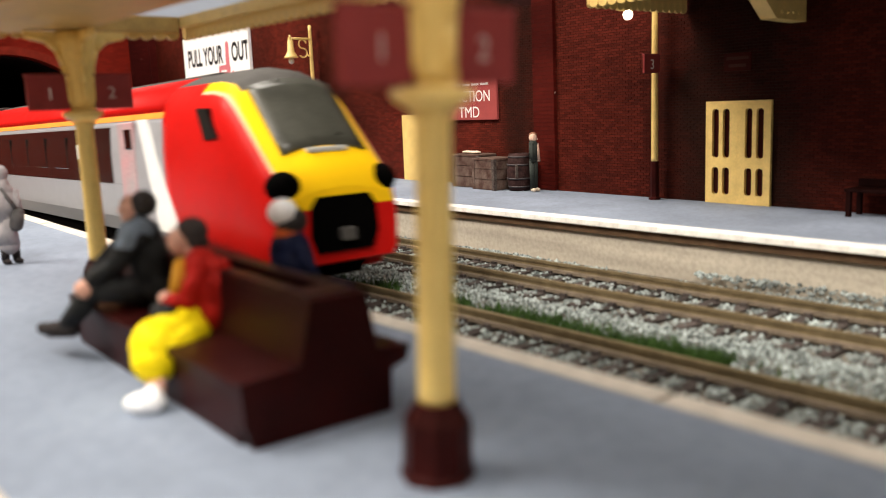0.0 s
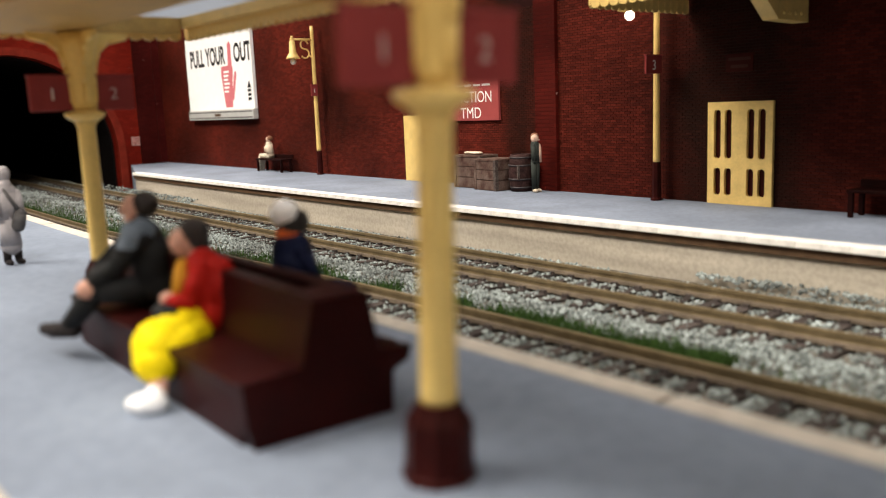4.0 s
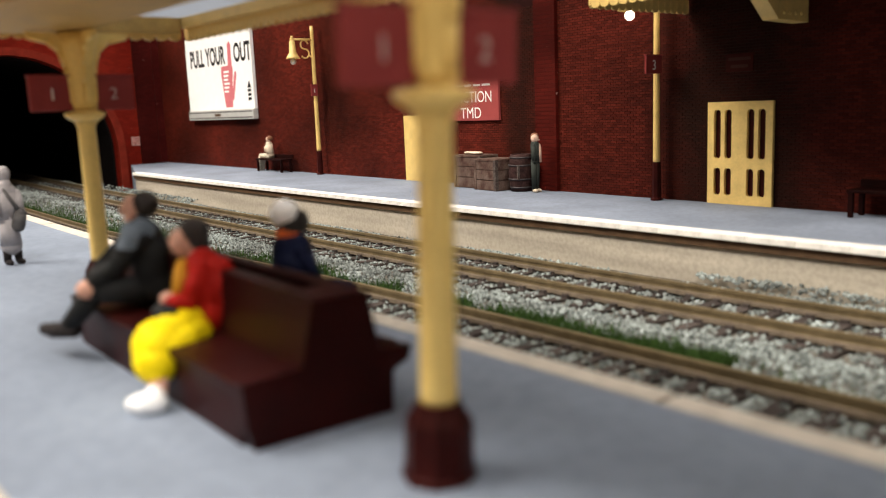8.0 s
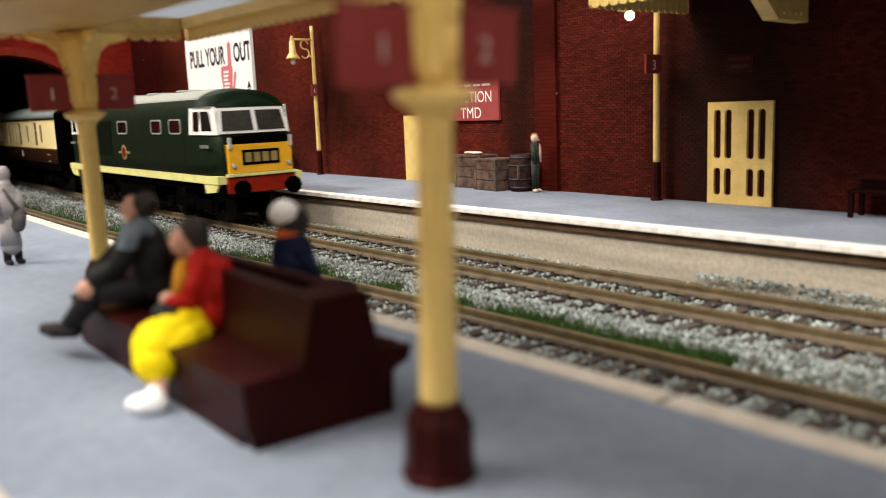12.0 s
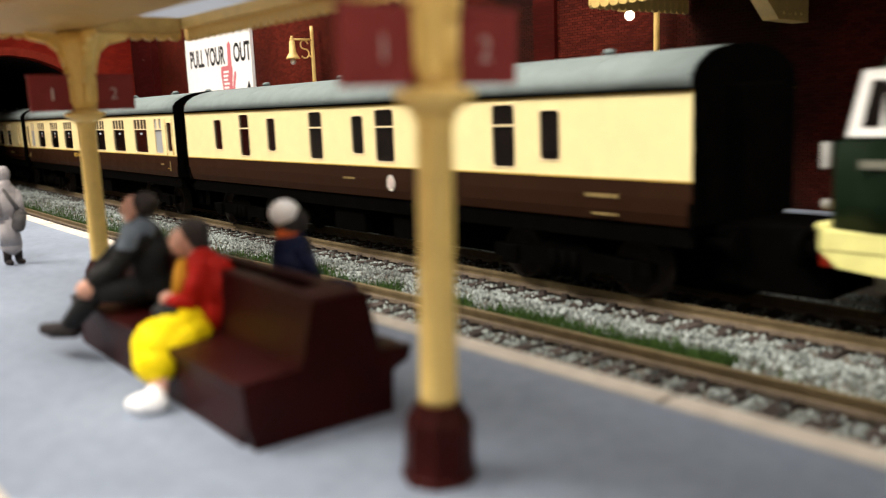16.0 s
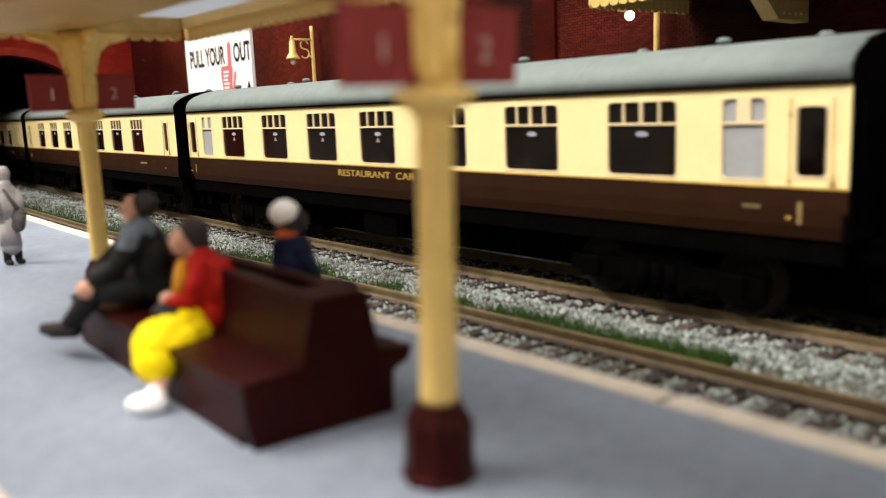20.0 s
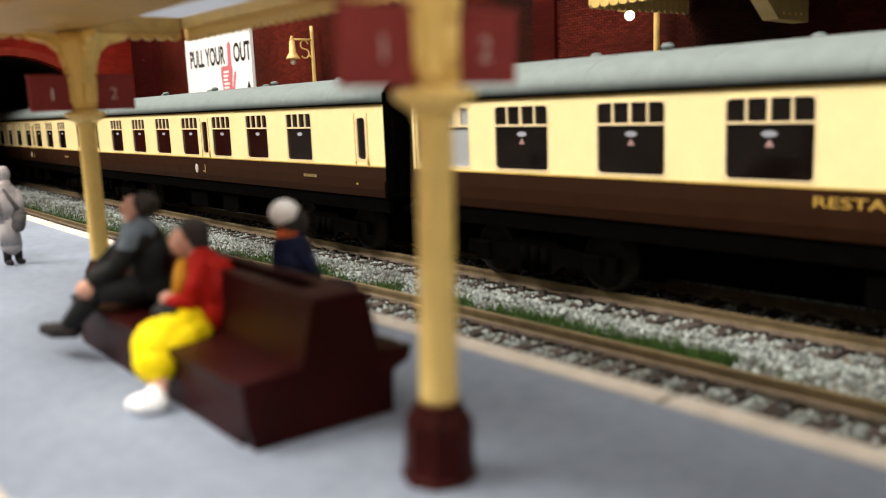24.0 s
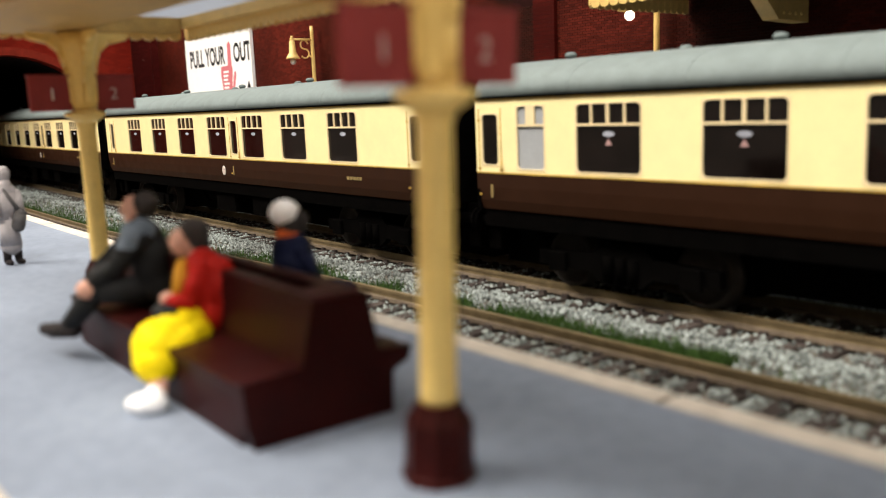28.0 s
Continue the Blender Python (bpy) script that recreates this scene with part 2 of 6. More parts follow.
SKIRT = mat("yellow_skirt_paint", (0.90, 0.70, 0.008), 0.5, var=0.1)
OCHRE = mat("ochre_scarf_paint", (0.50, 0.23, 0.02), 0.6)
SHOE_WHITE = mat("white_shoe_paint", (0.93, 0.93, 0.93), 0.5, var=0.02)
NAVY = mat("navy_coat_paint", (0.009, 0.013, 0.040), 0.6, spec=0.08)
ORANGE = mat("orange_collar_paint", (0.62, 0.12, 0.03), 0.6)
COAT_GREY = mat("light_grey_coat_paint", (0.34, 0.32, 0.33), 0.6, var=0.1)
BOOT = mat("dark_boot_paint", (0.03, 0.025, 0.025), 0.6)
COAT_DARK = mat("dark_green_coat_paint", (0.035, 0.04, 0.035), 0.6)
SHIRT_CREAM = mat("cream_shirt_paint", (0.66, 0.55, 0.42), 0.6)

# ---- mesh helpers ----


def box(bm, x0, x1, y0, y1, z0, z1, bevel=0.0):
    r = bmesh.ops.create_cube(bm, size=1.0)
    for v in r["verts"]:
        v.co = Vector((x0 + (v.co.x + 0.5) * (x1 - x0), y0 + (v.co.y + 0.5) * (y1 - y0), z0 + (v.co.z + 0.5) * (z1 - z0)))
    if bevel:
        es = {e for v in r["verts"] for e in v.link_edges}
        bmesh.ops.bevel(bm, geom=list(es), offset=bevel, segments=2, affect="EDGES", profile=0.6)
    return bm


def boxed(*a, bevel=0.0):
    return box(bmesh.new(), *a, bevel=bevel)


def rod(bm, p0, p1, r0, r1=None, n=10):
    """A tapered rod with closed ends between two points."""
    r1 = r0 if r1 is None else r1
    p0, p1 = Vector(p0), Vector(p1)
    q = (p1 - p0).to_track_quat("Z", "Y")
    rings = []
    for p, r in ((p0, r0), (p1, r1)):
        rings.append([bm.verts.new(p + q @ Vector((r * math.cos(2 * math.pi * i / n), r * math.sin(2 * math.pi * i / n), 0))) for i in range(n)])
    for i in range(n):
        f = bm.faces.new((rings[0][i], rings[0][(i + 1) % n], rings[1][(i + 1) % n], rings[1][i]))
        f.smooth = True
    bm.faces.new(rings[0][::-1])
    bm.faces.new(rings[1])
    return bm


def lathe(bm, profile, n=20, x=0.0, y=0.0, axis="z"):
    """Turn a profile of (radius, height) about an upright or, with axis 'y', a crosswise axis."""
    rings = []
    for r, h in profile:
        ring = []
        for i in range(n):
            a = 2 * math.pi * i / n
            c = (x + r * math.cos(a), y + r * math.sin(a), h) if axis == "z" else (x + r * math.cos(a), h, y + r * math.sin(a))
            ring.append(bm.verts.new(c))
        rings.append(ring)
    for a, b in zip(rings, rings[1:]):
        for i in range(n):
            f = bm.faces.new((a[i], a[(i + 1) % n], b[(i + 1) % n], b[i]))
            f.smooth = n > 8
    bm.faces.new(rings[0][::-1])
    bm.faces.new(rings[-1])
    return bm


def prism(bm, poly, a, b, axis="y"):
    """Push a flat outline through from a to b along an axis; the outline is (x, z), (y, z) or (x, y)."""
    put = {"y": lambda u, v, w: (u, w, v), "x": lambda u, v, w: (w, u, v), "z": lambda u, v, w: (u, v, w)}[axis]
    lo = [bm.verts.new(put(u, v, a)) for u, v in poly]
    hi = [bm.verts.new(put(u, v, b)) for u, v in poly]
    n = len(poly)
    for i in range(n):
        bm.faces.new((lo[i], lo[(i + 1) % n], hi[(i + 1) % n], hi[i]))
    bm.faces.new(lo[::-1])
    bm.faces.new(hi)
    return bm


def loft(bm, rings, smooth=True, caps=True):
    vs = [[bm.verts.new(p) for p in ring] for ring in rings]
    n = len(vs[0])
    for a, b in zip(vs, vs[1:]):
        for i in range(n):
            f = bm.faces.new((a[i], a[(i + 1) % n], b[(i + 1) % n], b[i]))
            f.smooth = smooth
    if caps:
        bm.faces.new(vs[0][::-1])
        bm.faces.new(vs[-1])
    return bm


def ball(bm, c, r, sx=1.0, sy=1.0, sz=1.0, seg=14):
    res = bmesh.ops.create_uvsphere(bm, u_segments=seg, v_segments=max(6, seg // 2 + 2), radius=1.0)
    for v in res["verts"]:
        v.co = Vector((c[0] + v.co.x * r * sx, c[1] + v.co.y * r * sy, c[2] + v.co.z * r * sz))
        for f in v.link_faces:
            f.smooth = True
    return res["verts"]


def mesh_of(name, bm, mats):
    bmesh.ops.recalc_face_normals(bm, faces=bm.faces[:])
    bm.transform(Matrix.Scale(MM, 4))
    me = bpy.data.meshes.new(name)
    bm.to_mesh(me)
    bm.free()
    for m in (mats if isinstance(mats, (list, tuple)) else (mats,)):
        me.materials.append(m)
    return me


def part(name, bm, material, parent=None, label=""):
    ob = new(name, mesh_of(name, bm, material))
    ob.parent = parent
    if label:
        ob["label"] = label
    return ob


def at(x, y, z, rx=0, ry=0, rz=0):
    return pose(x * MM, y * MM, z * MM, rx, ry, rz)


def thing(name, label, category, m=None, group="", kind=""):
    ob = new(name)
    ob.empty_display_size = 0.005
    ob.matrix_world = m or Matrix()
    return tagged(ob, label, category, group, kind)


def setting(name, bm, material, label="", category=""):
    return tagged(part(name, bm, material), label, category, kind="structure")


def share(ob, parent, m, name=None):
    """Another object on the same mesh."""
    o = new(name or ob.name.split(".")[0], ob.data)
    o.parent = parent
    o.matrix_basis = m
    return o


def lettering(text, size, material, parent, m, depth=0.05, name="lettering", stretch=1.0, align="CENTER", bold=0.0):
    """Raised letters in the built-in font as one mesh; size is the capital height in millimetres."""
    cu = bpy.data.curves.new(name, "FONT")
    cu.body, cu.size, cu.extrude, cu.align_x, cu.offset = text, size * 1.38 * MM, depth * MM, align, bold * MM
    tmp = bpy.data.objects.new(name, cu)
    scene.collection.objects.link(tmp)
    bpy.context.view_layer.update()
    me = bpy.data.meshes.new_from_object(tmp.evaluated_get(bpy.context.evaluated_depsgraph_get()))
    bpy.data.objects.remove(tmp)
    me.transform(Matrix.Diagonal((stretch, 1, 1, 1)))
    me.materials.clear()
    me.materials.append(material)
    ob = new(name, me)
    ob.parent = parent
    ob.matrix_basis = m
    return ob


# ---- the plan ----
BEND = 1.0657e-4          # curvature of the far track, 1/mm
NEAR = -47.9              # near track's centre line from the far one
DECK = 9.4                # platform tops above the rail


def on_track(s, off=0.0):
    """Point of the plan at the distance s along the far track's centre line, off to its far side; and the heading."""
    a = BEND * s
    return (math.sin(a) / BEND - math.sin(a) * off, (1 - math.cos(a)) / BEND + math.cos(a) * off, a)


def fall(s, off):
    """The near track runs gently downhill to the tunnel, and the ballast slopes down to it."""
    if not -79.3 < off < -26:
        return 0.0
    g = float(np.interp(s, [-520, -450, -400, -345, -255, -165], [-4.8, -4.6, -4.3, -4.1, -1.7, 0.0]))
    return g * min(1.0, (-26 - off) / 6)


def ribbon(bm, s0, s1, o0, o1, z0, z1, step=40.0):
    """A bar that follows the track between two offsets."""
    n = max(1, int(math.ceil(abs(s1 - s0) / step)))
    rings = []
    for i in range(n + 1):
        s = s0 + (s1 - s0) * i / n
        a, b = on_track(s, o0), on_track(s, o1)
        fa, fb = fall(s, o0), fall(s, o1)
        rings.append([(a[0], a[1], z0 + fa), (b[0], b[1], z0 + fb), (b[0], b[1], z1 + fb), (a[0], a[1], z1 + fa)])
    return loft(bm, rings, smooth=False)


def wall_y(x):
    return 72.5 - 0.0469 * (x + 102)


WALL_TURN = math.degrees(math.atan(-0.0469))


def at_wall(x, z, proud=0.0):
    """A pose on the back wall's face, its -y side looking out over the platform."""
    return at(x, wall_y(x) - proud, z, 0, 0, WALL_TURN)

# ---- room round the layout ----


def build_room():
    bm = boxed(-2900, 1500, -1900, 1500, -1060, -1010)
    setting("floor", bm, ROOM_FLOOR, "plain dark carpet of the railway room", "floor")
    setting("ceiling", boxed(-2900, 1500, -1900, 1500, 1400, 1450), ROOM_WALL, "plain off-white room ceiling", "ceiling")
    setting("wall_north", boxed(-2900, 1500, 1500, 1560, -1010, 1400), ROOM_WALL, "plain off-white room wall", "wall")
    setting("wall_south", boxed(-2900, 1500, -1960, -1900, -1010, 1400), ROOM_WALL, "plain off-white room wall", "wall")
    setting("wall_east", boxed(1500, 1560, -1900, 1500, -1010, 1400), ROOM_WALL, "plain off-white room wall", "wall")
    setting("wall_west", boxed(-2960, -2900, -1900, 1500, -1010, 1400), ROOM_WALL, "plain off-white room wall", "wall")
    for x, y in ((-1150, 220), (-1080, -1050), (850, -750)):
        t = thing("ceiling_light", "white ceiling panel light with a lit diffuser", "ceiling light", at(x, y, 1400), "room lights")
        part("housing", boxed(-770, 770, -320, 320, -22, 0, bevel=4), WHITE_PAINT, t)
        part("diffuser", boxed(-750, 750, -300, 300, -30, -22.5, bevel=2), PANEL_LIT, t, "lit white diffuser")
    base = thing("baseboard", "timber baseboard table that carries the model railway", "table", at(0, 0, 0), kind="structure")
    part("board_top", boxed(-2560, 1100, -330, 560, -40, -16), BOARD, base)
    for x in (-2300, -1200, -100, 1000):
        for y in (-290, 520):
            part("leg", boxed(x - 30, x + 30, y - 30, y + 30, -1010, -40.2), BOARD, base)


# ---- tracks, ballast, grass ----
TRACK_FROM, TRACK_TO = -2500.0, 1000.0


def worn_sleeper(rng):
    """A sleeper whose edges are chipped and half sunk in the ballast."""
    bm = bmesh.new()
    rings = []
    for i in range(9):
        y = -15.5 + 31 * i / 8
        j = lambda: rng.uniform(-0.28, 0.28)
        rings.append([(-1.5 + j(), y, -4.4), (-1.4 + j(), y, -2.85 + 0.6 * j()), (1.4 + j(), y, -2.8 + 0.6 * j()), (1.5 + j(), y, -4.4)])
    return loft(bm, rings, smooth=False)


def build_tracks():
    bm = bmesh.new()
    for a, b in ((-79.2, -32.0), (-32.0, -26.0), (-26.0, 24.0)):
        ribbon(bm, -2500, 1000, a, b, -10.9, -3.5, 50)
    setting("ballast_bed", bm, BED, "dusty grey ballast bed under the two tracks", "ground")
    for name, off in (("far", 0.0), ("near", NEAR)):
        tr = thing("railway_track", "model railway track with rusty brown rails on dark sleepers", "track", at(0, 0, 0), "tracks", "structure")
        for side in (-1, 1):
            c = off + side * 8.7
            bm = bmesh.new()
            ribbon(bm, TRACK_FROM, TRACK_TO, c - 0.45, c + 0.45, -0.75, 0.0, 60)
            ribbon(bm, TRACK_FROM, TRACK_TO, c - 0.22, c + 0.22, -1.75, -0.75, 60)
            r = part("rail", bm, RAIL, tr, "rusty brown rail")
            bm = bmesh.new()
            ribbon(bm, TRACK_FROM, TRACK_TO, c - 1.0, c + 1.0, -2.6, -1.75, 60)
            part("rail_foot", bm, CHAIR, r, "dusty tan rail foot")
        chairs = bmesh.new()
        first = None
        rng = random.Random(5 + int(off))
        s = -640.0
        while s < 130:
            x, y, a = on_track(s, off)
            m = at(x, y, fall(s, off - 6), 0, 0, math.degrees(a) + rng.uniform(-2.5, 2.5))
            if first is None or len(first) < 4:
                first = first or []
                first.append(part("sleeper", worn_sleeper(rng), SLEEPER, tr, "dark weathered sleeper"))
                first[-1].matrix_basis = m
            else:
                share(rng.choice(first), tr, m)
            for side in (-1, 1):
                cx, cy, _ = on_track(s, off + side * 8.7)
                for d in (-1.5, 1.5):
                    qx, qy, _ = on_track(s, off + side * 8.7 + d)
                    f = fall(s, off - 6)
                    box(chairs, qx - 0.8, qx + 0.8, qy - 0.45, qy + 0.45, -2.9 + f, -2.15 + f)
            s += 7.0
        c = part("rail_chair", chairs, SLEEPER, tr, "dark rail chairs")
        c["kind"] = "stuff"


def stones(name, count, where, size, material, label, category):
    """Loose chips as joined eight-sided lumps."""
    rng = np.random.RandomState(11)
    verts, faces = [], []
    base = np.array([(1, 0, 0), (0, 1, 0), (-1, 0, 0), (0, -1, 0), (0, 0, 1), (0, 0, -1)], float)
    tri = [(0, 1, 4), (1, 2, 4), (2, 3, 4), (3, 0, 4), (1, 0, 5), (2, 1, 5), (3, 2, 5), (0, 3, 5)]
    made = 0
    while made < count:
        spot = where(rng)
        if spot is None:
            continue
        x, y, z = spot
        r = size * rng.uniform(0.55, 1.25)
        a = rng.uniform(0, 6.28)
        p = base * (r * rng.uniform(0.6, 1.3, 3)) * rng.uniform(0.75, 1.2, (6, 1))
        tilt = rng.uniform(-0.7, 0.7)
        c, s_ = math.cos(a), math.sin(a)
        ct, st = math.cos(tilt), math.sin(tilt)
        q = p @ np.array([[1, 0, 0], [0, ct, -st], [0, st, ct]]) @ np.array([[c, -s_, 0], [s_, c, 0], [0, 0, 1]]) + np.array([x, y, z])
        k = len(verts)
        verts.extend((q * MM).tolist())
        faces.extend([(i + k, j + k, l + k) for i, j, l in tri])
        made += 1
    me = bpy.data.meshes.new(name)
    me.from_pydata(verts, [], faces)
    me.materials.append(material)
    return tagged(new(name, me), label, category, kind="stuff")


def ballast_spot(rng):
    s = 90 - 760 * rng.uniform(0, 1) ** 1.25
    off = rng.uniform(-76, 21.5)
    if any(abs(off - c) < 1.3 for c in (-8.7, 8.7, NEAR - 8.7, NEAR + 8.7)):
        return None
    inside = min(abs(off), abs(off - NEAR))
    phase = ((s + 640.0) % 7.0)
    on_sleeper = inside < 15.5 and (phase < 2.0 or phase > 5.0)
    if on_sleeper and rng.uniform() < 0.80:
        return None
    z = -3.25 if not on_sleeper else -2.75
    if inside > 16.5:
        z = -3.1 + 0.8 * math.exp(-((off + 24) / 5.0) ** 2)
    if off > 17.5:
        z = -2.9 + 0.9 * max(0, noise.noise((s * 0.02, 3, 1)))
        if noise.noise((s * 0.02, 3, 1)) < -0.05 and rng.uniform() < 0.8:
            return None
    x, y, _ = on_track(s, off)
    return x, y, z + fall(s, off)


def heap_spot(rng):
    """Spill along the foot of the far platform, in two stretches."""
    s = rng.uniform(-116, 20) if rng.uniform() < 0.5 else rng.uniform(-600, -415)
    reach = (4.0 if s > -200 else 6.0) + 3.5 * noise.noise((s * 0.03, 0.5, 2.0))
    off = 23.6 - abs(rng.normal(0, 0.5)) * reach
    if off < 10.5 or s < -515 and rng.uniform() < 0.3:
        return None
    x, y, _ = on_track(s, off)
    return x, y, -3.3 + max(0, (off - 13) * 0.22) + rng.uniform(0, 0.5)


def build_grass():
    """Short tufts along the near track's outer rail, in patches."""
    rng = np.random.RandomState(4)
    verts, faces = [], []
    made = 0
    while made < 14000:
        s = -74 - 530 * rng.uniform() ** 1.5 if rng.uniform() < 0.95 else rng.uniform(-74, -20)
        off = -32.5 + rng.normal(0, 3.0 if s > -330 else 5.0) + min(0, (s + 330) * 0.03)
        patch = 1.8 * math.exp(-((s + 462) / 55) ** 2 - ((off + 31) / 5) ** 2)
        keep = 1.2 * patch + (0.30 + 0.9 * noise.noise((s * 0.10, off * 0.22, 4.0)) if -150 < s < -74 else noise.noise((s * 0.016, 7.3, 0.2)) + 0.30 + 0.5 * noise.noise((s * 0.08, off * 0.2, 2.0))) - abs(off + 32.5 - min(0, (s + 330) * 0.03)) * 0.05
        if s > -74 and rng.uniform() < 0.93:
            continue
        if off < -38.2 or off > -19 or rng.uniform(-0.15, 0.25) > keep:
            continue
        x, y, _ = on_track(s, off)
        a, h, w = rng.uniform(0, 6.28), rng.uniform(1.0, 3.2), 0.2
        lx, ly = rng.normal(0, 0.5, 2)
        k = len(verts)
        z = -3.3 + fall(s, off)
        verts.extend([((x - w * math.cos(a)) * MM, (y - w * math.sin(a)) * MM, z * MM), ((x + w * math.cos(a)) * MM, (y + w * math.sin(a)) * MM, z * MM), ((x + lx) * MM, (y + ly) * MM, (z + h) * MM)])
        faces.append((k, k + 1, k + 2))
        made += 1
    me = bpy.data.meshes.new("grass")
    me.from_pydata(verts, [], faces)
    me.materials.append(GRASS)
    tagged(new("grass", me), "short green static grass growing between the tracks", "grass", kind="stuff")


# ---- platforms ----


def build_platforms():
    # far platform: block between the far track and the back wall
    bm = bmesh.new()
    rings = []
    for i in range(21):
        s = -512 + (700) * i / 20
        a = on_track(s, 24.2)
        rings.append([(a[0], a[1], -15.9), (a[0], wall_y(a[0]) + 4, -15.9), (a[0], wall_y(a[0]) + 4, DECK - 1.5), (a[0], a[1], DECK - 1.5)])
    loft(bm, rings, smooth=False)
    far = setting("platform_far", bm, PLASTER, "far platform with a weathered cream plaster face", "platform")
    bm = bmesh.new()
    rings = []
    for i in range(21):
        s = -512 + 700 * i / 20
        a = on_track(s, 27.2)
        rings.append([(a[0], a[1], DECK - 1.5), (a[0], wall_y(a[0]) + 3, DECK - 1.5), (a[0], wall_y(a[0]) + 3, DECK - 0.05), (a[0], a[1], DECK - 0.05)])
    loft(bm, rings, smooth=False)
    part("deck", bm, PAVING_FAR, far, "pale grey platform surface")
    e0 = on_track(-512, 24.2)
    bm = bmesh.new()
    prism(bm, [(e0[0], e0[1] + 0.1), (-597.0, 68.5), (-597.0, wall_y(-597) + 3), (e0[0], wall_y(e0[0]) + 3)], -15.9, DECK - 0.06, "z")
    part("platform_end", bm, PAVING_FAR, far, "grey end of the platform at the tunnel")
    # brown strip that stands in for the shade below the overhanging edge stones
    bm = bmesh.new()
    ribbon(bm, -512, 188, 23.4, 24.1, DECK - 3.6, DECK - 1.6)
    part("ledge", bm, SHADOW_BROWN, far, "brown band for the shade under the coping")
    s = -511.5
    first = None
    while s < 180:
        x, y, a = on_track(s + 6.0, 24.4)
        m = at(x, y, 0, 0, 0, math.degrees(a))
        if first is None:
            first = part("coping_stone", boxed(-5.95, 5.95, -1.9, 2.8, DECK - 1.5, DECK + 0.05, bevel=0.2), COPING_FAR, far, "white edge stone")
            first.matrix_basis = m
        else:
            share(first, far, m)
        s += 12.0
    # near platform, an island between two tracks
    bm = bmesh.new()
    ribbon(bm, -420, 330, -141.5, -79.5, -15.9, DECK - 1.3)
    near = setting("platform_near", bm, PLASTER, "island platform with a blue-grey painted surface", "platform")
    bm = bmesh.new()
    ribbon(bm, -420, 330, -138.6, -80.7, DECK - 1.3, DECK - 0.05)
    part("deck", bm, PAVING, near, "blue-grey platform surface")
    for off, w in ((-78.8, 2.0), (-141.2, 2.7)):
        s = -403.3
        first = None
        rng = random.Random(3)
        while s < 320:
            x, y, a = on_track(s + 19.5, off)
            m = at(x, y, rng.uniform(-0.08, 0.08), 0, 0, math.degrees(a) + rng.uniform(-0.15, 0.15))
            if first is None:
                first = part("coping_stone", boxed(-19.3, 19.3, -w, w, DECK - 1.3, DECK + 0.1, bevel=0.3), COPING, near, "cream edge stone")
                first.matrix_basis = m
            else:
                share(first, near, m)
            s += 39.0


# ---- back wall, portal, tunnel ----


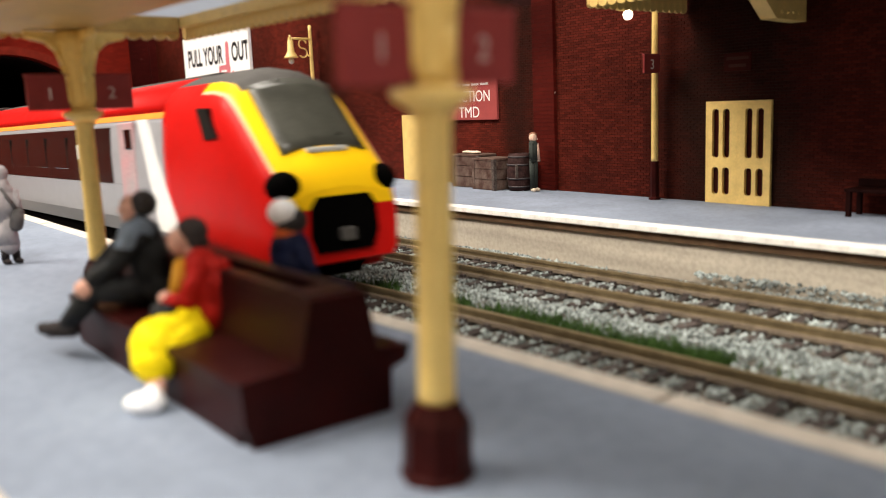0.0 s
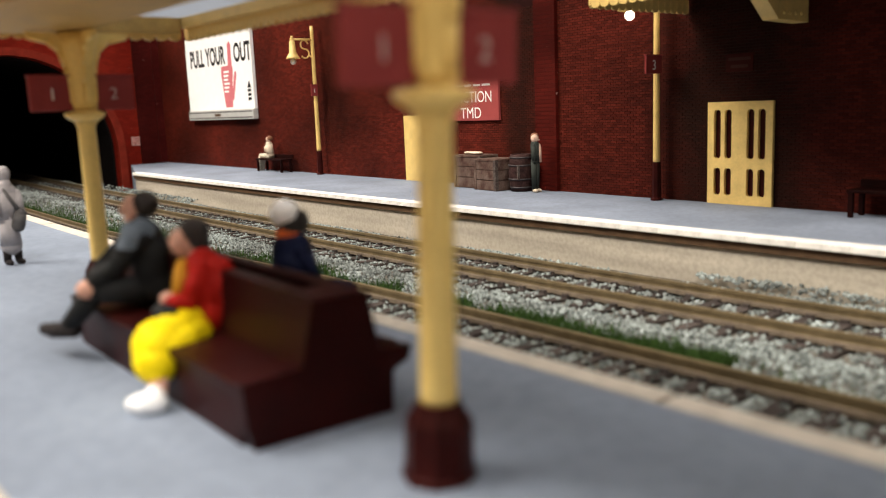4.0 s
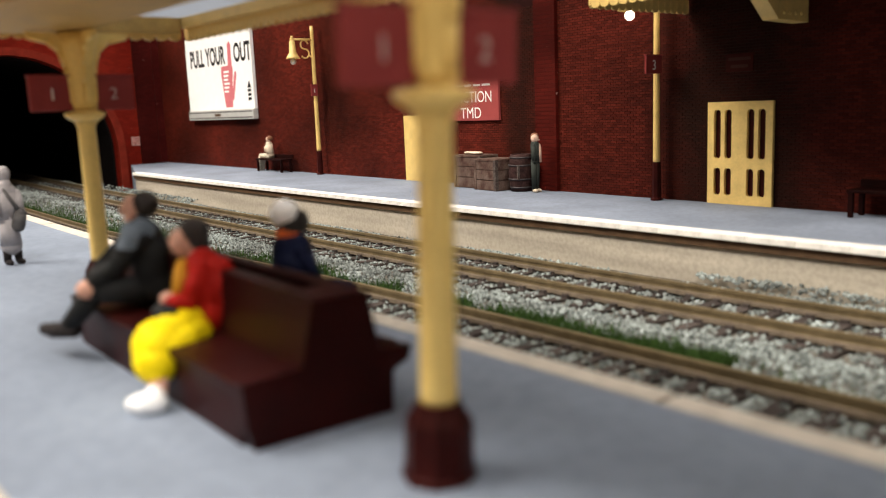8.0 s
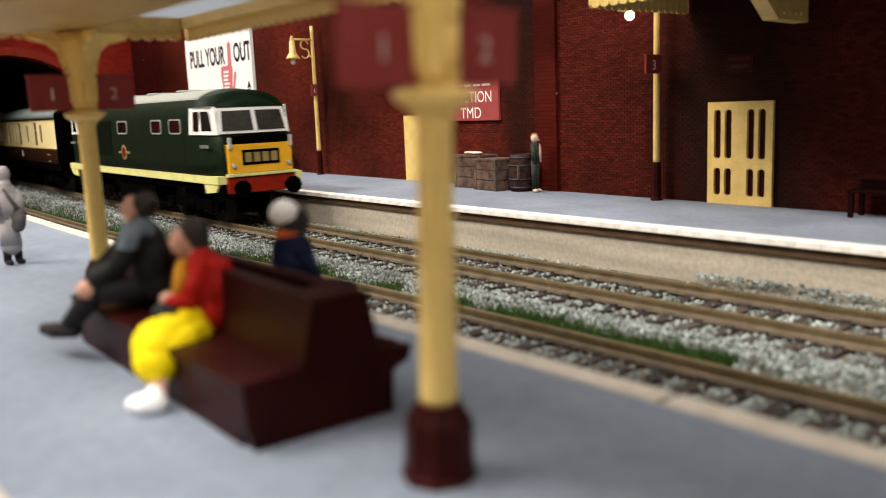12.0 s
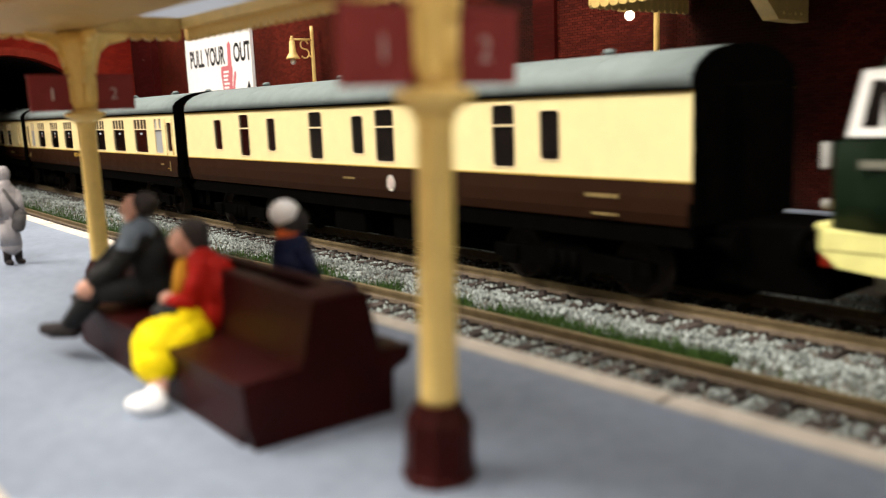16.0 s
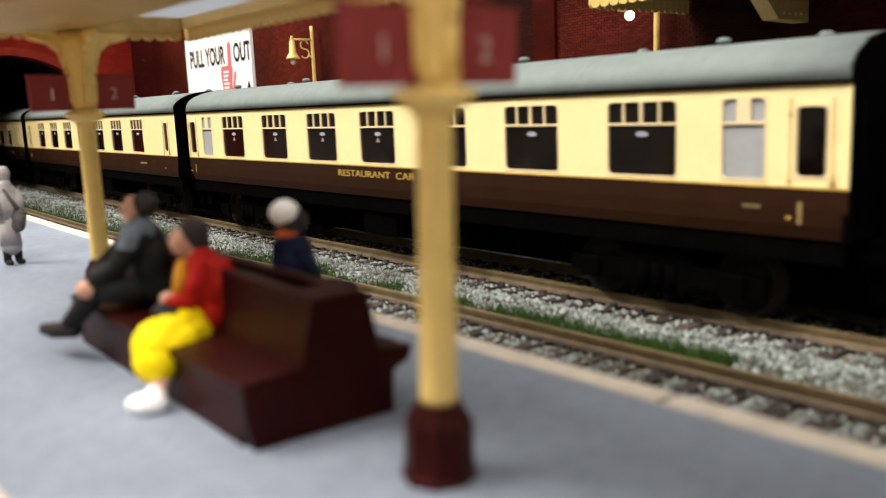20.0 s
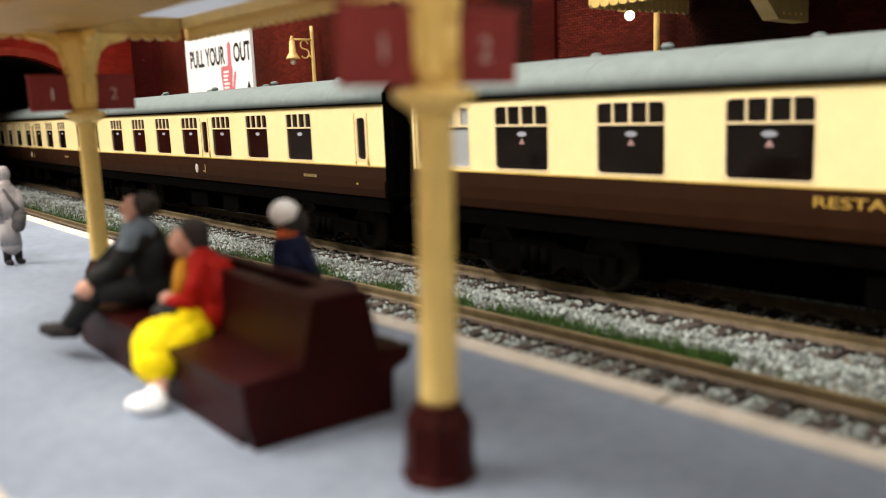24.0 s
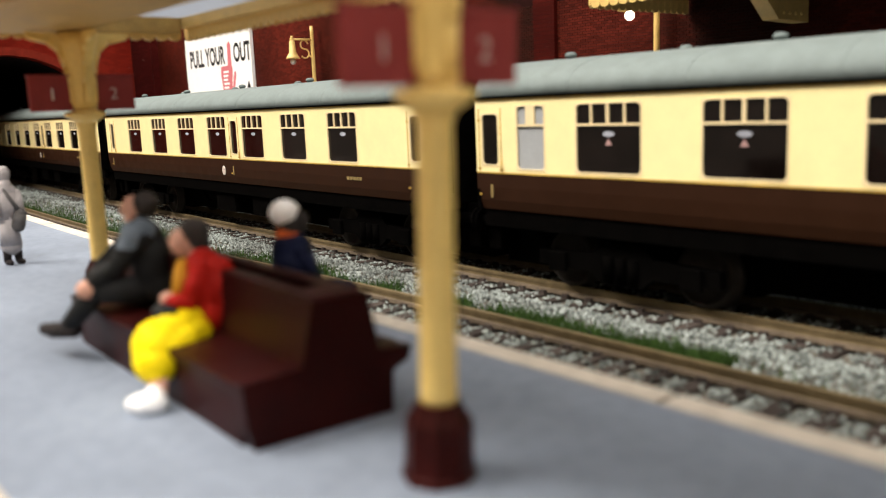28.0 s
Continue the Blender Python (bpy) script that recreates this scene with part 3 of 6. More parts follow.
def build_walls():
    x0, x1 = -604.0, 420.0
    bm = boxed(x0 + 102, x1 + 102, 0, 8, -15.9, 132)
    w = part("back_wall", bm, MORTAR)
    w.matrix_world = at(-102, 72.5, 0, 0, 0, WALL_TURN)
    tagged(w, "tall maroon embossed brick wall behind the far platform", "wall", kind="structure")
    for x, wd, proud in ((-213.3, 10.5, 1.6), (40, 11, 1.6)):
        p = part("pilaster", boxed(-wd / 2, wd / 2, -proud, -0.05, DECK, 132, bevel=0.15), BRICK, w)
        p.matrix_basis = at((x + 102) / math.cos(radians(WALL_TURN)), 0, 0)
    # bricks in stretcher bond, the joints sunk; the most exposed bay one by one
    cube = [(-1.12, -0.12, 0.05), (1.12, -0.12, 0.05), (1.12, -0.12, 0.76), (-1.12, -0.12, 0.76), (-1.17, 0.05, 0.0), (1.17, 0.05, 0.0), (1.17, 0.05, 0.81), (-1.17, 0.05, 0.81)]
    quads = [(0, 1, 2, 3), (0, 4, 5, 1), (1, 5, 6, 2), (2, 6, 7, 3), (3, 7, 4, 0)]
    rng = random.Random(8)
    verts, faces, single, count = [], [], None, 0
    row = 0
    z = DECK
    while z < 131:
        x = -598.0 + (1.2 if row % 2 else 0.0)
        while x < 60:
            d = rng.uniform(-0.025, 0.025)
            lx = (x + 102) / math.cos(radians(WALL_TURN))
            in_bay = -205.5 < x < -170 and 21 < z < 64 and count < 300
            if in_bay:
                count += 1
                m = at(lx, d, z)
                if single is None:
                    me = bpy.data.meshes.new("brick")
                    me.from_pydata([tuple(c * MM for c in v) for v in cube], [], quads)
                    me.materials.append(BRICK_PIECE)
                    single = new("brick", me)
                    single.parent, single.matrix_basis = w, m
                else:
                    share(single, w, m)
            elif not (z > 75 and x > -230):
                k = len(verts)
                verts.extend(((v[0] + lx) * MM, (v[1] + d) * MM, (v[2] + z) * MM) for v in cube)
                faces.extend(tuple(i + k for i in q) for q in quads)
            x += 2.4
        z += 0.87
        row += 1
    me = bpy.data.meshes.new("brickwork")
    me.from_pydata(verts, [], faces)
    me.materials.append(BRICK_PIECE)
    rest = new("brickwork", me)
    rest.parent = w
    tagged(rest, "maroon painted brickwork", kind="stuff")
    part("wall_coping", boxed(x0 + 102, x1 + 102, -2, 10, 132.1, 136, bevel=0.5), STONE_RED, w)
    # tunnel portal across the tracks
    cy, cz, R = -3.0, 19.0, 64.5
    n = 36
    bm = bmesh.new()
    arch = [(cy - R, -15.9)] + [(cy - R * math.cos(math.pi * i / n), cz + R * math.sin(math.pi * i / n)) for i in range(n + 1)] + [(cy + R, -15.9)]
    left, right, top = -190.0, 100.0, 132.0
    def out_pt(y, z):
        if z <= cz + 0.01:
            return (left if y < cy else right, z)
        dy, dz = y - cy, z - cz
        k = min((top - cz) / dz, ((right - cy) / dy if dy > 1e-6 else (left - cy) / dy if dy < -1e-6 else 1e9))
        return (cy + dy * k, cz + dz * k)
    rows = []
    for xx in (-608.0, -600.0):
        rows.append(([bm.verts.new((xx, y, z)) for y, z in arch], [bm.verts.new((xx, *out_pt(y, z))) for y, z in arch]))
    for i in range(len(arch) - 1):
        for (a, b) in (rows[0], rows[1]):
            bm.faces.new((a[i], a[i + 1], b[i + 1], b[i]))
        bm.faces.new((rows[0][0][i], rows[1][0][i], rows[1][0][i + 1], rows[0][0][i + 1]))
        bm.faces.new((rows[0][1][i], rows[0][1][i + 1], rows[1][1][i + 1], rows[1][1][i]))
    portal = setting("tunnel_portal", bm, BRICK_Y, "red brick tunnel portal with a wide round arch", "tunnel portal")
    part("parapet", boxed(-610, -597, left - 2, right, top + 0.1, top + 5, bevel=0.6), STONE_RED, portal)
    bm = bmesh.new()
    k = 5.0
    ring_in = [(cy - R * math.cos(math.pi * i / n), cz + R * math.sin(math.pi * i / n)) for i in range(n + 1)]
    ring_out = [(cy - (R + k) * math.cos(math.pi * i / n), cz + (R + k) * math.sin(math.pi * i / n)) for i in range(n + 1)]
    for i in range(len(ring_in) + 1):
        a = ([(cy - R, -15.8)] + ring_in + [(cy + R, -15.8)])
        b = ([(cy - R - k, -15.8)] + ring_out + [(cy + R + k, -15.8)])
        prism(bm, [a[i], a[i + 1], b[i + 1], b[i]], -599.95, -597.0, "x")
    part("arch_ring", bm, STONE_RED, portal, "red arch ring round the opening")
    for y0, y1, proud in ((77.5, 99.5, 1.5), (90.5, 99.5, 3.0)):
        part("pilaster", boxed(-599.95 if proud < 2 else -598.4, -600 + proud, y0, y1, DECK, 131.9, bevel=0.15), brick_dark, portal, "dark maroon brick pilaster")
    # lining
    bm = bmesh.new()
    rings = []
    for i in range(30):
        s = -610 - 1900 * i / 29
        ax, ay, aa = on_track(s, 0)
        o = on_track(-610, 0)[1]
        ring = []
        for y, z in [(cy - R - 1, -15.9)] + [(cy - (R + 1) * math.cos(math.pi * j / 18), cz + (R + 1) * math.sin(math.pi * j / 18)) for j in range(19)] + [(cy + R + 1, -15.9)]:
            ring.append((ax - math.sin(aa) * (y - o), ay + math.cos(aa) * (y - o), z))
        rings.append(ring)
    vs = [[bm.verts.new(p) for p in r] for r in rings]
    for a, b in zip(vs, vs[1:]):
        for i in range(len(a) - 1):
            bm.faces.new((a[i], a[i + 1], b[i + 1], b[i]))
    bm.faces.new(vs[-1])
    lining = setting("tunnel_lining", bm, SOOT, "sooty black tunnel lining", "tunnel")
    sol = lining.modifiers.new("thickness", "SOLIDIFY")
    sol.thickness, sol.offset = 0.004, 0.0
    # small notice on the portal
    t = thing("notice_plate", "small pale notice plate on the tunnel portal", "sign", at(-599.9, 75.2, 25.4))
    part("plate", boxed(0, 0.5, -3.6, 3.6, -3.0, 3.0, bevel=0.1), mat("pale_pink_plate", (0.62, 0.36, 0.32), 0.6), t)
    for i in range(4):
        part("text_bar", boxed(0.52, 0.6, -2.9, 2.6 - 0.4 * (i % 2), 1.6 - i * 1.2, 2.0 - i * 1.2), SIGN_RED, t)


brick_dark = brick_mat("dark_maroon_brick_portal", (0.105, 0.012, 0.010), (0.05, 0.008, 0.007), (0.5, 0.45, 0.45), "YZ")
build_room()
build_tracks()
build_platforms()
build_walls()
stones("ballast", 62000, ballast_spot, 0.54, BALLAST, "loose grey and white granite ballast chips", "gravel")
stones("ballast_heap", 1100, heap_spot, 0.58, BALLAST, "spilt ballast chips heaped against the platform face", "gravel")
build_grass()

# ---- trains ----


def wheelset(bogie, x, spoked=False):
    w = part("wheelset", rod(bmesh.new(), (x, -11, 6.6), (x, 11, 6.6), 1.2), BLACK, bogie)
    for y in (-1, 1):
        bm = bmesh.new()
        lathe(bm, [(7.3, y * 7.2), (7.3, y * 8.0), (6.5, y * 8.1), (6.4, y * 10.2), (5.6, y * 10.2), (5.4, y * 9.6), (1.6, y * 9.4), (1.4, y * 10.4), (0.3, y * 10.5)], 20, x, 6.6, "y")
        part("wheel", bm, WHEEL, w, "dull steel wheel")
    return w


WHEEL = mat("dull_steel_wheel", (0.026, 0.022, 0.019), 0.6, 0.3, var=0.2)


def bogie(car, x, base=34.0):
    bm = bmesh.new()
    for y in (-1, 1):
        a, b = sorted((y * 12.2, y * 14.2))
        prism(bm, [(x - base / 2 - 6, 5.5), (x - base / 2 - 6, 8.6), (x - 8, 9.2), (x - 5, 12.0), (x + 5, 12.0), (x + 8, 9.2), (x + base / 2 + 6, 8.6), (x + base / 2 + 6, 5.5), (x + 8, 5.2), (x + 5, 3.0), (x - 5, 3.0), (x - 8, 5.2)], a, b, "y")
        for dx in (-base / 2, base / 2):
            a, b = sorted((y * 13.9, y * 15.2))
            box(bm, x + dx - 2.4, x + dx + 2.4, a, b, 4.4, 8.8, 0.3)
        for dx in (-3.2, 0, 3.2):
            rod(bm, (x + dx, y * 14.4, 3.8), (x + dx, y * 14.4, 9.0), 1.1, n=8)
    box(bm, x - 4, x + 4, -12.5, 12.5, 7, 12.5)
    # solid black filler between the wheels, added as the shade under the car
    box(bm, x - base / 2 - 5, x + base / 2 + 5, -5.5, 5.5, 3.4, 12.4)
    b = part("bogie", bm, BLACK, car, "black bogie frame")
    for dx in (-base / 2, base / 2):
        wheelset(b, x + dx)


WINDOW_Z = {"big": (26.5, 41.0), "frost": (26.6, 41.0), "door": (27.4, 39.4), "double": (27.0, 41.4), "small": (28.9, 39.9)}     # sill and head over the rail


def coach_window(car, side, x0, x1, kind, sticker):
    """One window: a rounded pale frame, glazing set back, and its bars. side is -1 for the near face."""
    y = side * 17.75
    z0, z1 = WINDOW_Z[kind]
    fr = bmesh.new()
    w = 0.32
    lo, hi = sorted((y + side * 0.14, y - side * 0.25))
    for a in ((x0, x1, lo, hi, z0, z0 + w), (x0, x1, lo, hi, z1 - w, z1), (x0, x0 + w, lo, hi, z0 + w, z1 - w), (x1 - w, x1, lo, hi, z0 + w, z1 - w)):
        box(fr, *a)
    for cx, cz, sx, sz in ((x0 + w, z0 + w, 1, 1), (x1 - w, z0 + w, -1, 1), (x0 + w, z1 - w, 1, -1), (x1 - w, z1 - w, -1, -1)):
        prism(fr, [(cx, cz), (cx + sx * 0.9, cz), (cx + sx * 0.25, cz + sz * 0.25), (cx, cz + sz * 0.9)], lo, hi, "y")
    win = part("window", fr, FRAME_PALE, car)
    g0, g1 = sorted((y - side * 0.35, y - side * 0.6))
    if kind in ("big", "double", "frost"):
        zt = 36.3
        bars = bmesh.new()
        box(bars, x0 + w, x1 - w, lo, hi, zt, zt + 0.45)
        n = {"big": 4, "frost": 2, "double": 1}[kind]
        for i in range(1, n):
            xc = x0 + (x1 - x0) * i / n
            hw = 0.32 if (i * 2 == n and kind == "big") else 0.2
            hw = 1.3 if kind == "frost" else hw
            box(bars, xc - hw, xc + hw, lo, hi, zt + 0.45, z1 - w)
        part("glazing_bar", bars, FRAME_PALE, win)
        lower = FROSTED if kind == "frost" else GLASS_DARK
        part("pane", boxed(x0 + 0.05, x1 - 0.05, g0, g1, z0 + 0.05, zt + 0.1), lower, win)
        part("pane", boxed(x0 + 0.05, x1 - 0.05, g0, g1, zt + 0.15, z1 - 0.05), lower if kind == "frost" else GLASS_DARK, win)
    else:
        part("pane", boxed(x0 + 0.05, x1 - 0.05, g0, g1, z0 + 0.05, z1 - 0.05), GLASS_DARK, win)
    if sticker:
        xm = (x0 + x1) / 2
        s0, s1 = sorted((y - side * 0.34, y - side * 0.28))
        bm = bmesh.new()
        prism(bm, [(xm + 1.5 * math.cos(a * math.pi / 6), 34.6 + 0.55 * math.sin(a * math.pi / 6)) for a in range(12)], s0, s1, "y")
        part("window_label", bm, STICKER, win, "pale oval window label")
        if sticker > 1:
            part("window_label", prism(bmesh.new(), [(xm - 0.85, 32.4), (xm + 0.85, 32.4), (xm, 33.7)], s0, s1, "y"), STICKER_RED, win, "pale red triangle label")


STICKER = mat("pale_window_label", (0.34, 0.36, 0.42), 0.5, bump=0)
STICKER_RED = mat("pale_red_window_label", (0.42, 0.26, 0.25), 0.5, bump=0)


def roof_ring(x, hw, z0, top, n=14):
    """Half-ellipse section of a coach roof."""
    return [(x, -hw * math.cos(math.pi * i / n) , z0 + (top - z0) * math.sin(math.pi * i / n) ** 0.8) for i in range(n + 1)]


def coach(L, windows, label, vents, crest=None, words=False, marks=()):
    car = thing("passenger_coach", label, "railway coach", group="express train")
    h = L / 2
    # sides: brown below, cream above with real openings
    for side in (-1, 1):
        a, b = sorted((side * 17.75, side * 16.85))
        a2, b2 = sorted((side * 17.35, side * 16.6))
        low = bmesh.new()
        prism(low, [(side * 16.9, 17.3), (side * 17.5, 19.5), (side * 17.75, 22.5), (side * 17.75, 25.65), (side * 16.85, 25.65), (side * 16.7, 17.3)], -h, h, "x")
        part("lower_side", low, COACH_BROWN, car, "chocolate brown lower side")
        c, d = sorted((side * 17.86, side * 16.9))
        part("waist_line", boxed(-h, h, c, d, 25.66, 25.98), GOLD_LINE, car, "thin gold waist line")
        bm = bmesh.new()
        zs = WINDOW_Z
        box(bm, -h, h, a, b, 25.99, 26.5)
        box(bm, -h, h, a, b, 41.4, 42.2)
        x = -h
        for x0, x1, kind in sorted(windows):
            box(bm, x, x0, a, b, 26.5, 41.4)
            z0, z1 = zs[kind]
            if z0 > 26.55:
                box(bm, x0, x1, a, b, 26.5, z0)
            if z1 < 41.35:
                box(bm, x0, x1, a, b, z1, 41.4)
            x = x1
        box(bm, x, h, a, b, 26.5, 41.4)
        part("upper_side", bm, COACH_CREAM, car, "cream upper side")
        part("cantrail_line", boxed(-h, h, c, d, 42.21, 42.55), GOLD_LINE, car, "gold line under the gutter")
        e, f = sorted((side * 18.3, side * 16.9))
        part("gutter", boxed(-h, h, e, f, 42.56, 43.1), BLACK, car, "black rain gutter")
        for x0, x1, kind in windows:
            stick = 0
            if kind == "big":
                stick = 2 if words and x0 < 0 and x0 > -100 else 1
            coach_window(car, side, x0, x1, kind, stick)
            if kind == "door":
                # shut lines, hinges and a brass grab handle
                g, k = sorted((side * 17.74, side * 17.9))
                bm = bmesh.new()
                for zz in (20.5, 26.5, 37.5):
                    box(bm, x0 - 1.1, x0 - 0.4, g, k, zz, zz + 0.5)
                rod(bm, (x1 + 1.0, side * 18.1, 26.4), (x1 + 1.0, side * 18.1, 28.6), 0.16, n=6)
                rod(bm, (x1 + 0.2, side * 18.0, 26.6), (x1 + 1.4, side * 18.0, 26.6), 0.16, n=6)
                part("door_handle", bm, GOLD_LINE, car, "brass door handle and hinges")
                bm = bmesh.new()
                for xx in (x0 - 0.75, x1 + 0.75):
                    box(bm, xx - 0.07, xx + 0.07, g, k, 26.0, 40.4)
                part("door_edge", bm, GOLD_LINE, car)
        for x0, x1, z0, z1 in marks:
            g, k = sorted((side * 17.7, side * 17.82))
            n = 5 if x1 - x0 > 3 else 1
            for i in range(n):
                w = (x1 - x0) / n
                part("lettering_bar", boxed(x0 + i * w + 0.1, x0 + (i + 1) * w - (0.3 if n > 1 else 0.0), g, k, z0 + 0.1, z1 - 0.1), DULL_GOLD, car)
        if crest is not None:
            for r, m_, dy in ((2.2 if L < 240 else 1.7, CREST_RIM, 17.85), (1.5 if L < 240 else 1.1, TRAIN_RED, 17.92)):
                bm = bmesh.new()
                prism(bm, [(crest + r * 0.8 * math.cos(q * math.pi / 8), 21.6 + r * math.sin(q * math.pi / 8)) for q in range(16)], side * 17.6, side * dy, "y")
                part("crest", bm, CREST if m_ is TRAIN_RED else m_, car, "round white crest")
    if words:
        lettering("RESTAURANT  CAR", 1.85, GOLD_LINE, car, at(words, -17.8, 22.7, 90), 0.06, stretch=1.65)
    # ends and gangway
    for e in (-1, 1):
        bm = bmesh.new()
        ring = [(0, -17.7, 17.3), (0, -17.7, 42.4)] + roof_ring(0, 18.14, 42.8, 51.05)[1:-1] + [(0, 17.7, 42.4), (0, 17.7, 17.3)]
        loft(bm, [[(e * (h - 0.9), p[1], p[2]) for p in ring], [(e * (h + 0.03), p[1], p[2]) for p in ring]], smooth=False)
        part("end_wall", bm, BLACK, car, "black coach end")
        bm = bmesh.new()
        # bellows carried low, so their black also fills the shaded gap below
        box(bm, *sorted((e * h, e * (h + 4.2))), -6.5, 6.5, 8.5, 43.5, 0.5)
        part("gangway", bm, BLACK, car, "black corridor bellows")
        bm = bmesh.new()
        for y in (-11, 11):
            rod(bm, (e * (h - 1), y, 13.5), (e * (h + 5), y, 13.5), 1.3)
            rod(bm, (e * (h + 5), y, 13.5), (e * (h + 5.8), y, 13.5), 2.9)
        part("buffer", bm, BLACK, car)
        if e > 0:
            bm = bmesh.new()
            for zz in (24, 30, 36):
                box(bm, h - 0.05, h + 0.5, -15, -12.5, zz, zz + 0.5)
            rod(bm, (h + 0.6, -15, 20), (h + 0.6, -15, 40), 0.25, n=6)
            part("end_step", bm, BLACK, car)
    # roof with ribs and ventilators
    bm = bmesh.new()
    xs = [-h + 0.3 + (2 * h - 0.6) * i / 12 for i in range(13)]
    loft(bm, [roof_ring(x, 18.1, 43.0, 51.0) for x in xs])
    roof = part("roof", bm, COACH_ROOF, car, "grey curved roof")
    for x in [-h + 2 * h * i / 9 for i in range(1, 9)]:
        bm = bmesh.new()
        loft(bm, [[(q, p[1], p[2]) for p in roof_ring(0, 18.13, 43.03, 51.03)] for q in (x - 0.25, x + 0.25)])
        part("roof_rib", bm, COACH_ROOF, roof)
    for x, y in vents:
        bm = bmesh.new()
        z = 43.0 + 8.0 * math.sqrt(max(0, 1 - (y / 18.1) ** 2))
        lathe(bm, [(1.0, z - 1.0), (1.0, z + 0.3), (1.35, z + 0.4), (1.35, z + 0.9), (0.9, z + 1.3), (0.2, z + 1.4)], 12, x, y)
        part("roof_vent", bm, COACH_ROOF, roof, "small round ventilator")
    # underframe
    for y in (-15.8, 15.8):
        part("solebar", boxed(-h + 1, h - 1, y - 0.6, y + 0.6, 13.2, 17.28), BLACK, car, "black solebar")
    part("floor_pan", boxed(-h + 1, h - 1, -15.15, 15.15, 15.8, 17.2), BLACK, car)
    # black blocks added in place of the deep shade underneath
    part("centre_girder", boxed(-62 * L / 254, 62 * L / 254, -6.0, 6.0, 4.0, 15.75, bevel=0.4), BLACK, car, "black block standing in for shade under the floor")
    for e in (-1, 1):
        part("brake_gear", boxed(*sorted((e * 62.2 * L / 254, e * (h + 3.5))), -5.0, 5.0, 2.6, 15.7, bevel=0.5), BLACK, car, "black block for the shade under the coach end")
        # added block that gives the gap between cars its shaded black
        part("coupling_hose", boxed(*sorted((e * (h + 0.1), e * (h + 4.6))), -10.5, 10.5, 6.0, 17.2, bevel=0.8), BLACK, car, "black block for the shade between coaches")
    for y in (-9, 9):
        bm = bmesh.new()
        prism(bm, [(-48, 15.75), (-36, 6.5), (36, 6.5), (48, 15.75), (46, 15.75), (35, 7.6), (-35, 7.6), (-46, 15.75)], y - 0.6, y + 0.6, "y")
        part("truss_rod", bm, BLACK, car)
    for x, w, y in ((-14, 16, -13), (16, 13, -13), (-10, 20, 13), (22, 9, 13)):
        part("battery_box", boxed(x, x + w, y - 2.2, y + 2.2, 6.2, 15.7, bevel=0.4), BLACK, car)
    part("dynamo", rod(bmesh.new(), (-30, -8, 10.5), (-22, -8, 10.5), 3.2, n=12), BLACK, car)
    for x in (-88.0, 88.0):
        bogie(car, x * L / 254.0)
    # dim floor, ceiling and seats inside
    part("interior", boxed(-h + 2, h - 2, -15.6, 15.6, 17.5, 25.5), SEATS, car, "dark seats inside")
    return car


DULL_GOLD = mat("dull_gold_figures", (0.26, 0.19, 0.08), 0.5, bump=0)
SEATS = mat("dark_red_interior", (0.02, 0.012, 0.011), 0.8)
CREST_RIM = mat("crest_rim", (0.62, 0.58, 0.52), 0.5, var=0.4, scale=900, bump=0)
CREST = mat("crest_centre", (0.55, 0.45, 0.42), 0.5, bump=0)


def centred(L, spans):
    return [(a - L / 2, b - L / 2, k) for a, b, k in spans]


def build_coaches():
    L = 255.0
    rest = [(1.9, 7.6, "door"), (13.2, 21.9, "frost"), (30.4, 47.2, "big"), (60.2, 77.0, "big"), (89.2, 106.0, "big"), (117.8, 134.6, "big"),
            (146.6, 163.4, "big"), (176.4, 193.2, "big"), (206.2, 223.0, "big"), (232.0, 240.8, "frost"), (245.8, 251.6, "door")]
    first = [(6.5, 11.0, "door"), (30.7, 46.6, "big"), (59.7, 75.6, "big"), (88.2, 104.1, "big"), (116.2, 132.1, "big"), (135.5, 141.0, "door"), (144.7, 160.6, "big"), (172.7, 188.6, "big"), (201.2, 217.1, "big"), (241.6, 246.4, "door")]
    vents = [(-110, -4), (-86, 5), (-60, -4), (-33, 5), (-8, -4), (18, 5), (42, -4), (70, 5), (96, -4), (112, 4)]
    r = coach(L, centred(L, rest), "chocolate and cream restaurant coach with a grey roof", vents, words=-3.6, marks=((109, 112.5, 21.8, 22.8), (119, 119.8, 19.6, 23.6), (-123, -122.2, 20, 23.2)))
    f = coach(L, centred(L, first), "chocolate and cream corridor coach with a centre door", vents, crest=0.5, marks=((83, 91, 21.6, 22.7), (8, 8.7, 20, 23.5), (-121, -120.3, 20, 23.5)))
    f2 = copy_thing(f, Matrix())
    Lb = 228.0
    van = [(25.0, 31.8, "small"), (45.3, 53.0, "double"), (65.2, 71.4, "small"), (92.0, 100.2, "double"), (115.4, 121.9, "small"), (127.0, 136.2, "double"), (151.2, 158.2, "small"), (174.0, 182.0, "double"), (189.2, 195.6, "small")]
    v = coach(Lb, centred(Lb, van), "chocolate and cream luggage van with plain cream panels", [(-80, 0), (-30, 0), (30, 0), (80, 0)], crest=19.5, marks=((88, 97, 21.8, 22.8), (90, 97, 18.2, 18.9), (-4, 2, 21.8, 22.6)))
    return r, f, f2, v


